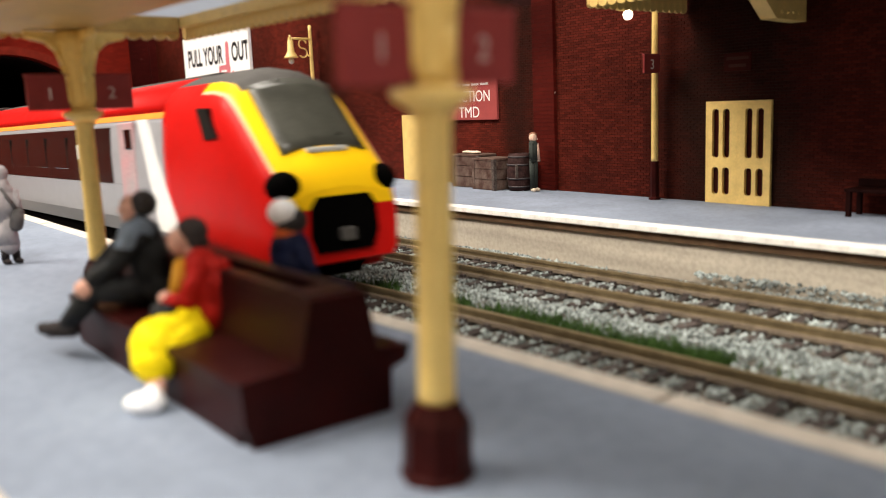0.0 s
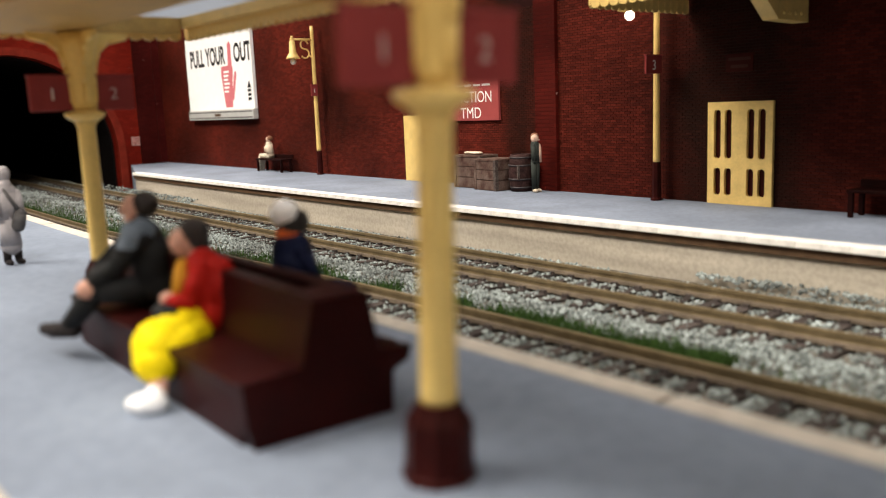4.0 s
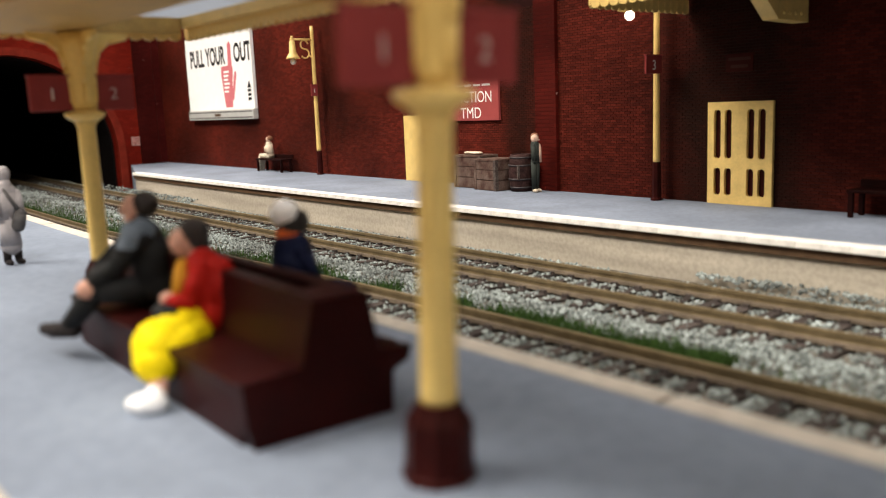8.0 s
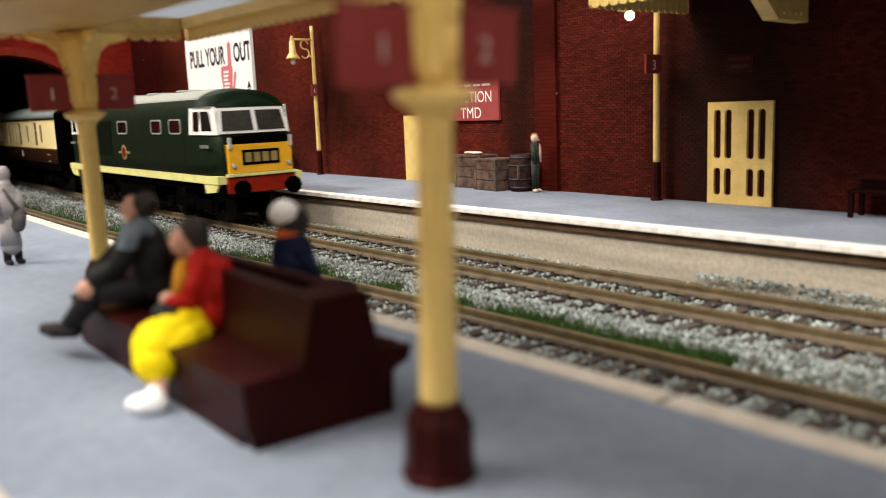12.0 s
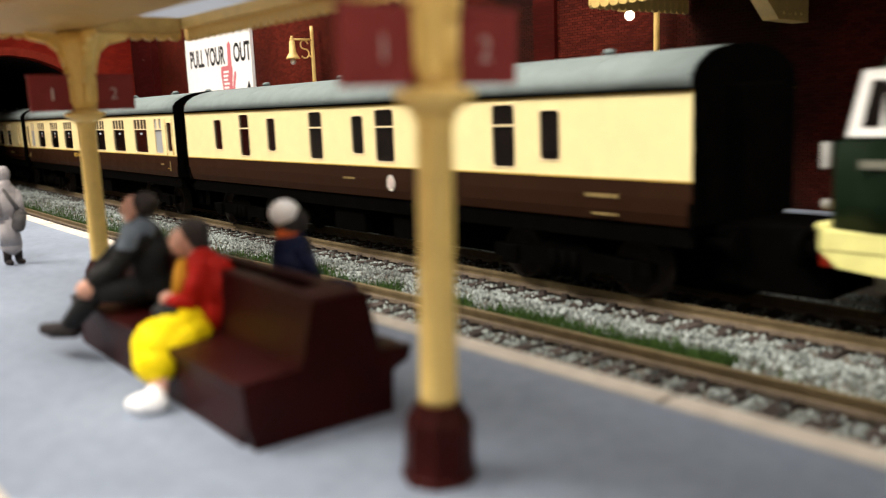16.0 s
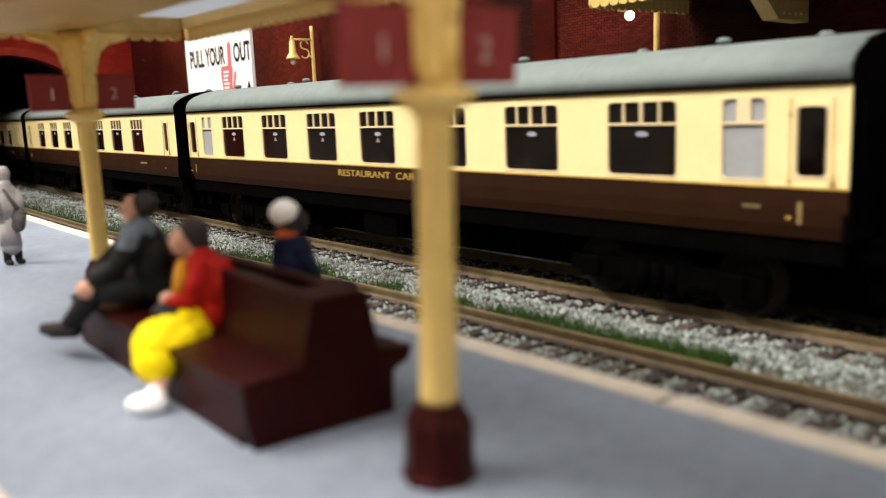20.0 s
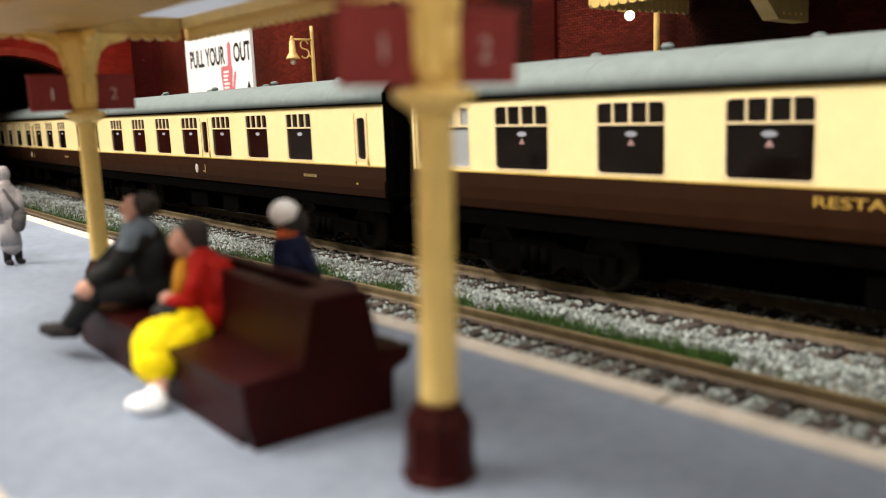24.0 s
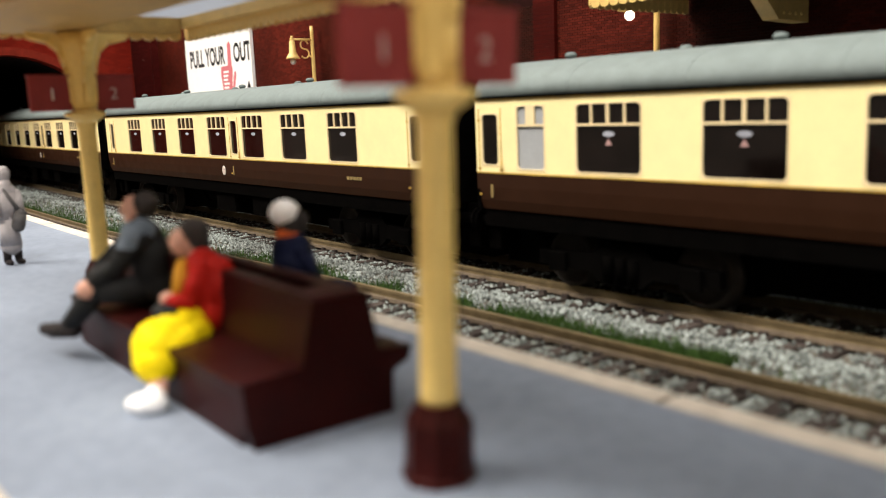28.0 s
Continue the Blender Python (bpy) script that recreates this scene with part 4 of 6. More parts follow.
def diesel_loco():
    """Green diesel locomotive with white cab surrounds and a small yellow panel, 196 mm long."""
    loco = thing("diesel_locomotive", "dark green diesel locomotive with white cab surrounds and pale lime band", "locomotive", group="express train")
    h = 98.0
    n = 10

    def rake(z):
        """How far the cab front lies behind the nose at a height."""
        return 2.4 * min(1.0, max(0.0, z - 33.0) / 0.7) + max(0.0, z - 33.0) * 0.26

    def section(x, hw, z0, ztop, zs=39.5):
        side = [(x, -hw, z0), (x, -hw, 24), (x, -hw, 32.9), (x, -hw, 33.8), (x, -hw + 0.3, zs)]
        arc = [(x, -(hw - 0.3) * math.cos(math.pi * i / n), zs + (ztop - zs) * math.sin(math.pi * i / n) ** 0.75) for i in range(1, n)]
        return side + arc + [(x, hw - 0.3, zs), (x, hw, 33.8), (x, hw, 32.9), (x, hw, 24), (x, hw, z0)]
    bm = bmesh.new()
    xs = [(-h, 13.8, 45.0), (-h + 1.2, 14.6, 46.6), (-h + 5, 16.0, 49.0), (-h + 9.5, 17.0, 50.6), (-h + 26, 17.3, 51.4), (h - 26, 17.3, 51.4), (h - 9.5, 17.0, 50.6), (h - 5, 16.0, 49.0), (h - 1.2, 14.6, 46.6), (h, 13.8, 45.0)]
    rings = []
    for x, w, t in xs:
        ring = section(x, w, 19.0, t)
        e = 1 if x > 0 else -1
        if abs(x) > h - 9:
            ring = [(p[0] - e * rake(p[2]) * max(0.0, 1 - (h - abs(x)) / 12) - e * abs(p[1]) * 0.10, p[1] * (1 - max(0, (p[2] - 33) * 0.006)), p[2]) for p in ring]
        rings.append(ring)
    loft(bm, rings)
    body = part("body", bm, LOCO_GREEN, loco, "dark green loco body")
    # grey roof centre, stepped at the cabs
    bm = bmesh.new()
    rings = []
    for x in [-h + 22 + (2 * h - 44) * i / 10 for i in range(11)]:
        lift = 0.3 if 25 < x + h < 2 * h - 25 else 0.12
        angles = [math.pi * (0.20 + 0.60 * i / 12) for i in range(13)]
        rings.append([(x, -17.0 * math.cos(a), 39.5 + lift + (51.4 - 39.5) * math.sin(a) ** 0.75) for a in angles] + [(x, 12, 43), (x, -12, 43)])
    loft(bm, rings)
    part("roof_panel", bm, LOCO_ROOF, loco, "light grey roof")
    for x in (-34, 0, 36):
        part("roof_fan", lathe(bmesh.new(), [(6, 51.2), (6, 52.0), (5.4, 52.2), (1, 52.2)], 20, x, 0), LOCO_ROOF, loco)
    bm = bmesh.new()
    part("solebar_band", prism(bm, [(-h + 1, 15.9), (h - 1, 15.9), (h - 1, 18.9), (-h + 1, 18.9)], -17.4, 17.4, "y"), LIME, loco, "pale lime band along the solebar")
    for e in (-1, 1):
        for side in (-1, 1):
            # white cab side with two windows
            y0, y1 = sorted((side * 17.15, side * 17.55))
            def X(d, z):
                return e * (h - d) - e * rake(z) * max(0.0, 1 - d / 12)
            def flank(d):
                """Half width of the cab, which narrows towards its front."""
                return 14.6 + 2.9 * min(1.0, max(0.0, d - 1.6) / 9.0) ** 0.7
            def slab(poly, lo, hi):
                bm = bmesh.new()
                rows = [[bm.verts.new((X(d, z), side * (flank(d) + k), z)) for d, z in poly] for k in (lo, hi)]
                n = len(poly)
                for i in range(n):
                    bm.faces.new((rows[0][i], rows[0][(i + 1) % n], rows[1][(i + 1) % n], rows[1][i]))
                bm.faces.new(rows[0][::-1])
                bm.faces.new(rows[1])
                return bm
            cabside = part("cab_side", slab([(1.3, 34.0), (1.3, 44.4), (6, 44.6), (9.9, 44.6), (10.1, 44.6), (22.2, 44.4), (24.4, 34.2), (10.1, 34.2), (9.9, 34.2), (6, 34.1)], -0.5, 0.05), WHITE_PAINT, loco, "white cab window surround")
            for quad in ([(4.6, 35.6), (5.2, 42.8), (11.2, 42.8), (11.8, 35.6)], [(14.4, 35.6), (14.2, 42.8), (18.6, 42.8), (19.6, 35.6)]):
                part("window", slab(quad, -0.1, 0.16), GLASS_DARK, cabside)
            part("door_handle", boxed(*sorted((e * (h - 30), e * (h - 30.5))), *sorted((side * 17.2, side * 17.5)), 21, 34), LOCO_GREEN, loco)
            part("number_bar", boxed(*sorted((e * (h - 7), e * (h - 15))), *sorted((side * 17.2, side * 17.42)), 29.2, 30.5), NUMBER_DIM, loco)
            # lime cab step below the band
            bm = bmesh.new()
            prism(bm, [(e * (h - 1), 15.7), (e * (h - 14), 15.7), (e * (h - 13), 12.2), (e * (h - 4), 13.0)], *sorted((side * 16.4, side * 17.2)), "y")
            part("cab_step", bm, LIME, loco)
        # raked front windows
        for side in (-1, 1):
            bm = bmesh.new()
            front = lambda z, out: e * (h + out - rake(z))
            quad = [(side * 0.0, 34.3), (side * 14.5, 34.3), (side * 13.4, 43.8), (side * 0.0, 43.9)]
            vs1 = [bm.verts.new((front(z, 0.55) - e * abs(y) * 0.10, y, z)) for y, z in quad]
            vs0 = [bm.verts.new((front(z, -1.8) - e * abs(y) * 0.10, y, z)) for y, z in quad]
            for i in range(4):
                bm.faces.new((vs0[i], vs0[(i + 1) % 4], vs1[(i + 1) % 4], vs1[i]))
            bm.faces.new(vs1)
            bm.faces.new(vs0[::-1])
            fr = part("front_window_frame", bm, WHITE_PAINT, loco, "white front window surround")
            bm = bmesh.new()
            quad = [(side * 0.9, 35.3), (side * 12.9, 35.3), (side * 12.0, 42.7), (side * 0.9, 42.8)]
            vs1 = [bm.verts.new((front(z, 0.75) - e * abs(y) * 0.10, y, z)) for y, z in quad]
            vs0 = [bm.verts.new((front(z, 0.1) - e * abs(y) * 0.10, y, z)) for y, z in quad]
            for i in range(4):
                bm.faces.new((vs0[i], vs0[(i + 1) % 4], vs1[(i + 1) % 4], vs1[i]))
            bm.faces.new(vs1)
            bm.faces.new(vs0[::-1])
            part("windscreen", bm, CAB_GLASS, fr, "grey windscreen pane")
            part("tail_lamp", lathe(bmesh.new(), [(0.9, 0), (0.9, 0.8), (0.6, 1.0)], 10), GREY_FRAME, loco).matrix_basis = at(e * (h + 0.3), side * 11.2, 22.5, 0, 90 * e, 0)
            part("lamp_bracket", boxed(*sorted((e * h, e * (h + 1.2))), side * 12.4 - 0.5, side * 12.4 + 0.5, 28.8, 33), GREY_FRAME, loco)
            bm = bmesh.new()
            rod(bm, (e * (h - 2), side * 10.4, 14.2), (e * (h + 4.5), side * 10.4, 14.2), 1.6)
            rod(bm, (e * (h + 4.5), side * 10.4, 14.2), (e * (h + 5.6), side * 10.4, 14.2), 3.3)
            part("buffer_head", bm, BLACK, loco)
        part("yellow_panel", boxed(*sorted((e * (h - 3.2), e * (h + 0.35))), *((-9.6, 9.6) if e < 0 else (-13.0, 13.0)), 19.7, 30.4, bevel=0.3), YELLOW, loco, "yellow warning panel")
        part("panel_band", boxed(*sorted((e * (h - 1.2), e * (h + 0.3))), -11.0, 11.0, 30.4, 33.4, bevel=0.2), BLACK, loco)
        box_ = part("headcode_box", boxed(*sorted((e * h, e * (h + 0.7))), -7.6, 7.6, 22.6, 28.2, bevel=0.2), BLACK, loco, "black headcode panel")
        for i in range(4):
            part("headcode_bar", boxed(*sorted((e * (h + 0.6), e * (h + 0.85))), -6.6 + i * 3.5, -4.0 + i * 3.5, 23.6, 27.2, bevel=0.1), CODE, box_, "dim figure on a roller blind")
        part("front_step", boxed(*sorted((e * (h - 1), e * (h + 1.3))), -14.0, 14.0, 18.5, 19.6, bevel=0.2), LIME, loco)
        part("buffer_beam", boxed(*sorted((e * (h - 2), e * (h + 0.5))), -13.8, 13.8, 12.2, 18.4, bevel=0.4), RED_BUFFER, loco, "red buffer beam")
    for side in (-1, 1):
        y0, y1 = sorted((side * 17.1, side * 17.5))
        for xc, w in ((-66, 8.4), (-7, 14), (14, 12), (36, 15), (60, 13)) if side > 0 else ((-56.7, 8.4), (-5.2, 13.4), (38.2, 12.0), (59.2, 12.6)):
            bm = bmesh.new()
            z0, z1, k = 34.4, 40.4, 0.62
            def rounded(inset):
                hw, hz, r = w / 2 - inset, (z1 - z0) / 2 - inset, 1.5 - inset * 0.6
                return [(xc + sx * (hw - r) + r * math.cos(radians(q)), (z0 + z1) / 2 + sz * (hz - r) + r * math.sin(radians(q)))
                        for sx, sz, q0 in ((1, 1, 0), (-1, 1, 90), (-1, -1, 180), (1, -1, 270)) for q in range(q0, q0 + 91, 30)]
            rings = [[bm.verts.new((u, yy, v)) for u, v in rounded(i)] for i, yy in ((0.0, side * 17.1), (0.0, side * 17.5), (k, side * 17.5), (k, side * 17.1))]
            for ra, rb in zip(rings, rings[1:]):
                for i in range(len(ra)):
                    bm.faces.new((ra[i], ra[(i + 1) % len(ra)], rb[(i + 1) % len(ra)], rb[i]))
            fr = part("side_window_frame", bm, FRAME_DIM, loco, "grey window frame")
            part("pane", prism(bmesh.new(), rounded(k - 0.05), *sorted((side * 17.05, side * 17.4)), "y"), GLASS_DARK, fr)
        grille = part("air_grille", boxed(-50.0, -21.5, *sorted((side * 17.2, side * 17.36)), 24.2, 40.6, bevel=0.06), LOCO_DARK, loco, "dark green louvred air grille")
        for i in range(16):
            part("louvre", boxed(-49.4, -22.1, *sorted((side * 17.3, side * 17.5)), 24.7 + i, 25.15 + i), LOCO_DARK, grille)
        bm = bmesh.new()
        prism(bm, [(-5.2 + 3.4 * math.cos(q * math.pi / 8), 26.2 + 3.4 * math.sin(q * math.pi / 8)) for q in range(16)], y0, y1, "y")
        cr = part("crest", bm, DULL_GOLD, loco, "round gold and red crest")
        bm = bmesh.new()
        prism(bm, [(-5.2 + 2.4 * math.cos(q * math.pi / 8), 26.2 + 2.4 * math.sin(q * math.pi / 8)) for q in range(16)], *sorted((side * 17.3, side * 17.62)), "y")
        part("crest_disc", bm, CREST_RED, cr)
        part("crest_bar", boxed(-12.8, 2.4, *sorted((side * 17.3, side * 17.56)), 25.7, 26.7), DULL_GOLD, cr)
    bm = bmesh.new()
    box(bm, -h + 2, h - 2, -15.8, 15.8, 13.0, 15.55)
    box(bm, -24, 24, -15, 15, 5.0, 13.0, 0.6)
    part("underframe", bm, BLACK, loco, "black underframe and fuel tanks")
    # black block added as the shade in the gap to the van
    part("coupling", boxed(-h - 21, -h - 0.6, -9, 9, 5.0, 17.8, bevel=0.8), BLACK, loco, "black block at the coupling for the shade there")
    for side in (-1, 1):
        part("data_plate", boxed(-h + 23.2, -h + 25.6, *sorted((side * 17.0, side * 17.5)), 39.0, 42.2, bevel=0.1), GREY_FRAME, loco, "small pale data plate")
        part("data_bar", boxed(-h + 19.5, -h + 22.0, *sorted((side * 17.2, side * 17.42)), 29.6, 30.6), NUMBER_DIM, loco)
    for x in (-62, 62):
        bogie(loco, x, 40)
    return loco


LOCO_DARK = mat("darker_green_grille_paint", (0.0030, 0.0075, 0.0034), 0.6, var=0.15, bump=0.03, spec=0.05)
NUMBER_DIM = mat("dim_cream_number", (0.16, 0.16, 0.13), 0.5, bump=0)
FRAME_DIM = mat("dull_grey_window_frame", (0.26, 0.28, 0.26), 0.45, var=0.1)
CREST_RED = mat("dark_red_crest", (0.14, 0.014, 0.010), 0.5, bump=0)
CODE = mat("dim_roller_blind_figure", (0.30, 0.22, 0.08), 0.6, bump=0)


def express_car(front):
    """Red and silver high-speed car, 300 mm long; the leading one has a raked yellow nose at +x."""
    L = 304.0
    h = L / 2
    car = thing("express_train_car", "red and silver express train car with a yellow raked nose" if front else "silver express train car with a dark window band", "train car", group="red express train")
    end = h - 62 if front else h - 2
    prof = [(-16.2, 9.5), (-17.6, 14), (-17.9, 24), (-17.8, 33), (-17.2, 41), (-15.8, 45.6), (-12, 49.6), (-5.5, 52.2), (0, 52.8)]
    prof = prof + [(-y, z) for y, z in prof[-2::-1]]
    def skin(bm, x0, x1, lo, hi, out=0.0, sides=(-1, 1)):
        """Strip of the body skin between two heights."""
        for s in sides:
            pts = [(y, z) for y, z in prof[:9]]
            zs = sorted({lo, hi, *[z for _, z in pts if lo < z < hi]})
            ys = [np.interp(z, [p[1] for p in pts], [p[0] for p in pts]) for z in zs]
            poly = [(s * (y - out), z) for y, z in zip(ys, zs)] + [(s * (y + 1.0), z) for y, z in list(zip(ys, zs))[::-1]]
            prism(bm, poly, x0, x1, "x")
        return bm
    for s in (-1, 1):
        part("lower_side", skin(bmesh.new(), -h + 2, end, 9.6, 23.8, 0.0, (s,)), TRAIN_SILVER, car, "silver lower side")
        part("window_band", skin(bmesh.new(), -h + 22, end - 42, 24.0, 40.4, 0.1, (s,)), BAND, car, "dark window band")
        part("upper_side", skin(bmesh.new(), -h + 2, -h + 21.8, 23.9, 42.0, 0.0, (s,)), TRAIN_SILVER, car)
        part("upper_side", skin(bmesh.new(), end - 41.8, end, 23.9, 42.0, 0.0, (s,)), TRAIN_SILVER, car)
        part("upper_strip", skin(bmesh.new(), -h + 21.9, end - 41.9, 40.5, 42.0, 0.0, (s,)), TRAIN_SILVER, car)
        part("orange_stripe", skin(bmesh.new(), -h + 2, end, 42.05, 43.6, 0.15, (s,)), TRAIN_ORANGE, car, "thin orange stripe")
    bm = bmesh.new()
    up = [(y, z) for y, z in prof if z >= 44.9]
    up = [(-16.4, 43.65)] + up + [(16.4, 43.65)]
    loft(bm, [[(x, y, z) for y, z in up] for x in (-h + 2, end)], smooth=True)
    part("roof", bm, TRAIN_RED, car, "red roof edge")
    bm = bmesh.new()
    loft(bm, [[(x, y * 0.62, z + 0.7) for y, z in up] for x in (-h + 6, end + 2)], smooth=True)
    part("roof_deck", bm, TRAIN_ROOF, car)
    for s in (-1, 1):
        for x in [(-h + 30) + i * 27 for i in range(int((end - 46 + h - 30) / 27))]:
            part("window", boxed(x, x + 16, *sorted((s * 17.7, s * 18.1)), 27.5, 38.2, bevel=0.3), BAND, car)
        for x in (end - 34, -h + 8):
            d = part("door", boxed(x, x + 13, *sorted((s * 17.2, s * 18.05)), 12, 41.5, bevel=0.3), DOOR_PALE if front and x > 0 else TRAIN_SILVER, car, "pale sliding door")
            part("door_window", boxed(x + 6.0, x + 11.5, *sorted((s * 17.9, s * 18.2)), 34 if front and x > 0 else 27, 39.6, bevel=0.3), GLASS_DARK, d)
        part("window_label", boxed(end - 75, end - 72, *sorted((s * 18.0, s * 18.25)), 31, 35.5), WHITE_PAINT, car)
    part("car_end", boxed(-h + 1.0, -h + 2.0, -16.8, 16.8, 9.6, 46), BLACK, car)
    bm = bmesh.new()
    box(bm, -h + 6, end + 20 if front else h - 6, -15.2, 15.2, 3.4, 9.5, 0.5)
    part("underframe", bm, BLACK, car, "black underframe skirt")
    bogie(car, -h + 48, 36)
    bogie(car, h - 62, 36)
    if not front:
        part("car_end", boxed(h - 2.0, h - 1.0, -16.8, 16.8, 9.6, 46), BLACK, car)
        return car
    # the nose: rings shrink and droop towards the front
    def ring(x, w, top, bot, zmid):
        pts = []
        for y, z in prof:
            u = (z - 9.5) / (52.8 - 9.5)
            pts.append((x, y * w, bot + (top - bot) * u))
        return pts
    key = [(0, 1.0, 52.8, 9.5), (16, 1.0, 52.9, 8.6), (27, 1.0, 52.9, 8.0), (34, 0.99, 51.8, 7.6), (38, 0.98, 48.6, 7.4), (45, 0.97, 41.0, 7.2), (51.5, 0.95, 34.0, 7.0), (54.5, 0.92, 31.2, 7.0), (56.8, 0.87, 28.0, 7.2), (58, 0.80, 24.5, 7.8)]
    stations = []
    for i in range(32):
        d = 58.0 * (i / 31) ** 0.85
        stations.append((end + d, *[float(np.interp(d, [k[0] for k in key], [k[j] for k in key])) for j in (1, 2, 3)]))
    bm = bmesh.new()
    loft(bm, [ring(x, w, t, b, 0) for x, w, t, b in stations], smooth=True)
    body = part("cab", bm, [livery(end), TRAIN_ROOF], car, "red cab with a yellow face and white edge")
    for p in body.data.polygons:
        c = p.center / MM
        if c.z > 47.6 and c.x < end + 38.8 and abs(c.y) < 10.6:
            p.material_index = 1
    # windscreen laid on the slope
    bm = bmesh.new()
    def slope(x):
        return float(np.interp(x, [s[0] for s in stations], [s[2] for s in stations]))
    rows = []
    for lift in (-0.8, 0.7):
        rr = []
        for i in range(9):
            x = end + 37.2 + 14.6 * i / 8
            w = 10.6 + 0.3 * i / 8
            rr.append([(x + 0.6 * lift, w * (j - 4) / 4, slope(x) - 0.010 * (w * (j - 4) / 4) ** 2 * 1.6 - 0.2 + lift) for j in range(9)])
        rows.append(rr)
    vs = [[[bm.verts.new(p) for p in r] for r in rr] for rr in rows]
    for rr in vs:
        for i in range(8):
            for j in range(8):
                bm.faces.new((rr[i][j], rr[i + 1][j], rr[i + 1][j + 1], rr[i][j + 1])).smooth = True
    for i in range(8):
        for j in (0, 8):
            bm.faces.new((vs[0][i][j], vs[0][i + 1][j], vs[1][i + 1][j], vs[1][i][j]))
        for j in (0, 8):
            bm.faces.new((vs[0][j][i], vs[0][j][i + 1], vs[1][j][i + 1], vs[1][j][i]))
    part("windscreen", bm, WINDSCREEN, car, "grey raked windscreen")
    part("windscreen_sill", boxed(end + 51.6, end + 53.6, -5.2, 5.2, 32.2, 33.4, bevel=0.4), GREY_FRAME, car, "silver strip under the windscreen")
    for s in (-1, 1):
        bm = bmesh.new()
        ball(bm, (end + 54.4, s * 12.6, 25.2), 3.7, 1.1, 1.1, 0.95)
        hl = part("headlight", bm, BLACK, car, "dark headlight cluster")
        bm = bmesh.new()
        ball(bm, (end + 57.2, s * 12.3, 25.4), 0.8)
        part("lens", bm, TRAIN_ROOF, hl)
        part("cab_window", prism(bmesh.new(), [(end + 23.6, 43.6), (end + 29.0, 43.4), (end + 34.0, 36.6), (end + 27.0, 36.0)], *sorted((s * 16.4, s * 17.86)), "y"), GLASS_DARK, car)
        bm = bmesh.new()
        prism(bm, [(end - 16.0, 42.0), (end - 10.6, 42.0), (end + 7.7, 12.0), (end - 6.5, 12.0)], *sorted((s * 17.3, s * 18.25)), "y")
        part("white_flash", bm, WHITE_PAINT, car, "slanting white stripe")
    bm = bmesh.new()
    prism(bm, [(-6.6, 22.6), (-8.4, 20.2), (-8.8, 14.0), (-7.2, 10.2), (7.2, 10.2), (8.8, 14.0), (8.4, 20.2), (6.6, 22.6)], end + 50, end + 58.9, "x")
    part("coupler_hatch", bm, BLACK, car, "black coupler opening")
    part("coupler", boxed(end + 56, end + 60.5, -1.8, 1.8, 12.5, 15.5, bevel=0.5), TRAIN_ROOF, car, "dark grey coupler")
    bm = bmesh.new()
    prism(bm, [(end + 20, 5.0), (end + 52, 3.6), (end + 56, 8.2), (end + 20, 9.4)], -7.8, 7.8, "y")
    part("snow_plough", bm, BLACK, car, "black plough under the coupler")
    for s in (-1, 1):
        bm = bmesh.new()
        prism(bm, [(end + 20, 5.4), (end + 50, 4.4), (end + 53.5, 8.0), (end + 20, 9.4)], *sorted((s * 8.0, s * 14.4)), "y")
        part("lower_fairing", bm, TRAIN_RED, car, "red lower fairing")
    return car


def livery(end):
    """Paint scheme of the cab: red, then a thin white edge, then the yellow face; red again below the lamps."""
    m = mat("red_white_yellow_cab_paint", (0.52, 0.008, 0.006), 0.34, var=0.05, bump=0.02, spec=0.07)
    nt = m.node_tree
    tc = nt.nodes.new("ShaderNodeTexCoord")
    sep = nt.nodes.new("ShaderNodeSeparateXYZ")
    nt.links.new(tc.outputs["Object"], sep.inputs[0])
    def node(op, a, b):
        n = nt.nodes.new("ShaderNodeMath")
        n.operation = op
        for i, v in enumerate((a, b)):
            if isinstance(v, float):
                n.inputs[i].default_value = v
            else:
                nt.links.new(v, n.inputs[i])
        return n.outputs[0]
    across = node("ABSOLUTE", sep.outputs["Y"], 0.0)
    ahead = node("GREATER_THAN", sep.outputs["X"], (end + 20.5) * MM)
    high = node("MULTIPLY", node("GREATER_THAN", sep.outputs["Z"], 0.0200), ahead)
    b = nt.nodes["Principled BSDF"]
    last = b.inputs["Base Color"].links[0].from_socket
    for edge, colour in ((14.6, (0.74, 0.42, 0.26, 1)), (13.9, (0.90, 0.54, 0.008, 1))):
        mask = node("MULTIPLY", node("LESS_THAN", across, edge * MM), high)
        mx = nt.nodes.new("ShaderNodeMix")
        mx.data_type = "RGBA"
        nt.links.new(mask, mx.inputs[0])
        nt.links.new(last, mx.inputs[6])
        mx.inputs[7].default_value = colour
        last = mx.outputs[2]
    nt.links.new(last, b.inputs["Base Color"])
    return m


DOOR_PALE = mat("worn_pale_door_paint", (0.50, 0.44, 0.45), 0.45, var=0.2, scale=110, second=(0.56, 0.30, 0.31), bump=0.02)
BAND = mat("dark_window_band", (0.018, 0.012, 0.010), 0.15, bump=0, spec=0.5)
restaurant, corridor_a, corridor_b, van = build_coaches()
loco = diesel_loco()
express_a = express_car(True)
express_b = express_car(False)

# ---- movement of the trains ----


def car_pose(s, off, half):
    """Pose of a car centred at s on the track at that offset, riding on two bogies."""
    a, b = on_track(s - half, off), on_track(s + half, off)
    za, zb = fall(s - half, off - 6), fall(s + half, off - 6)
    return at((a[0] + b[0]) / 2, (a[1] + b[1]) / 2, (za + zb) / 2, 0, -math.degrees(math.atan2(zb - za, 2 * half)), math.degrees(math.atan2(b[1] - a[1], b[0] - a[0])))


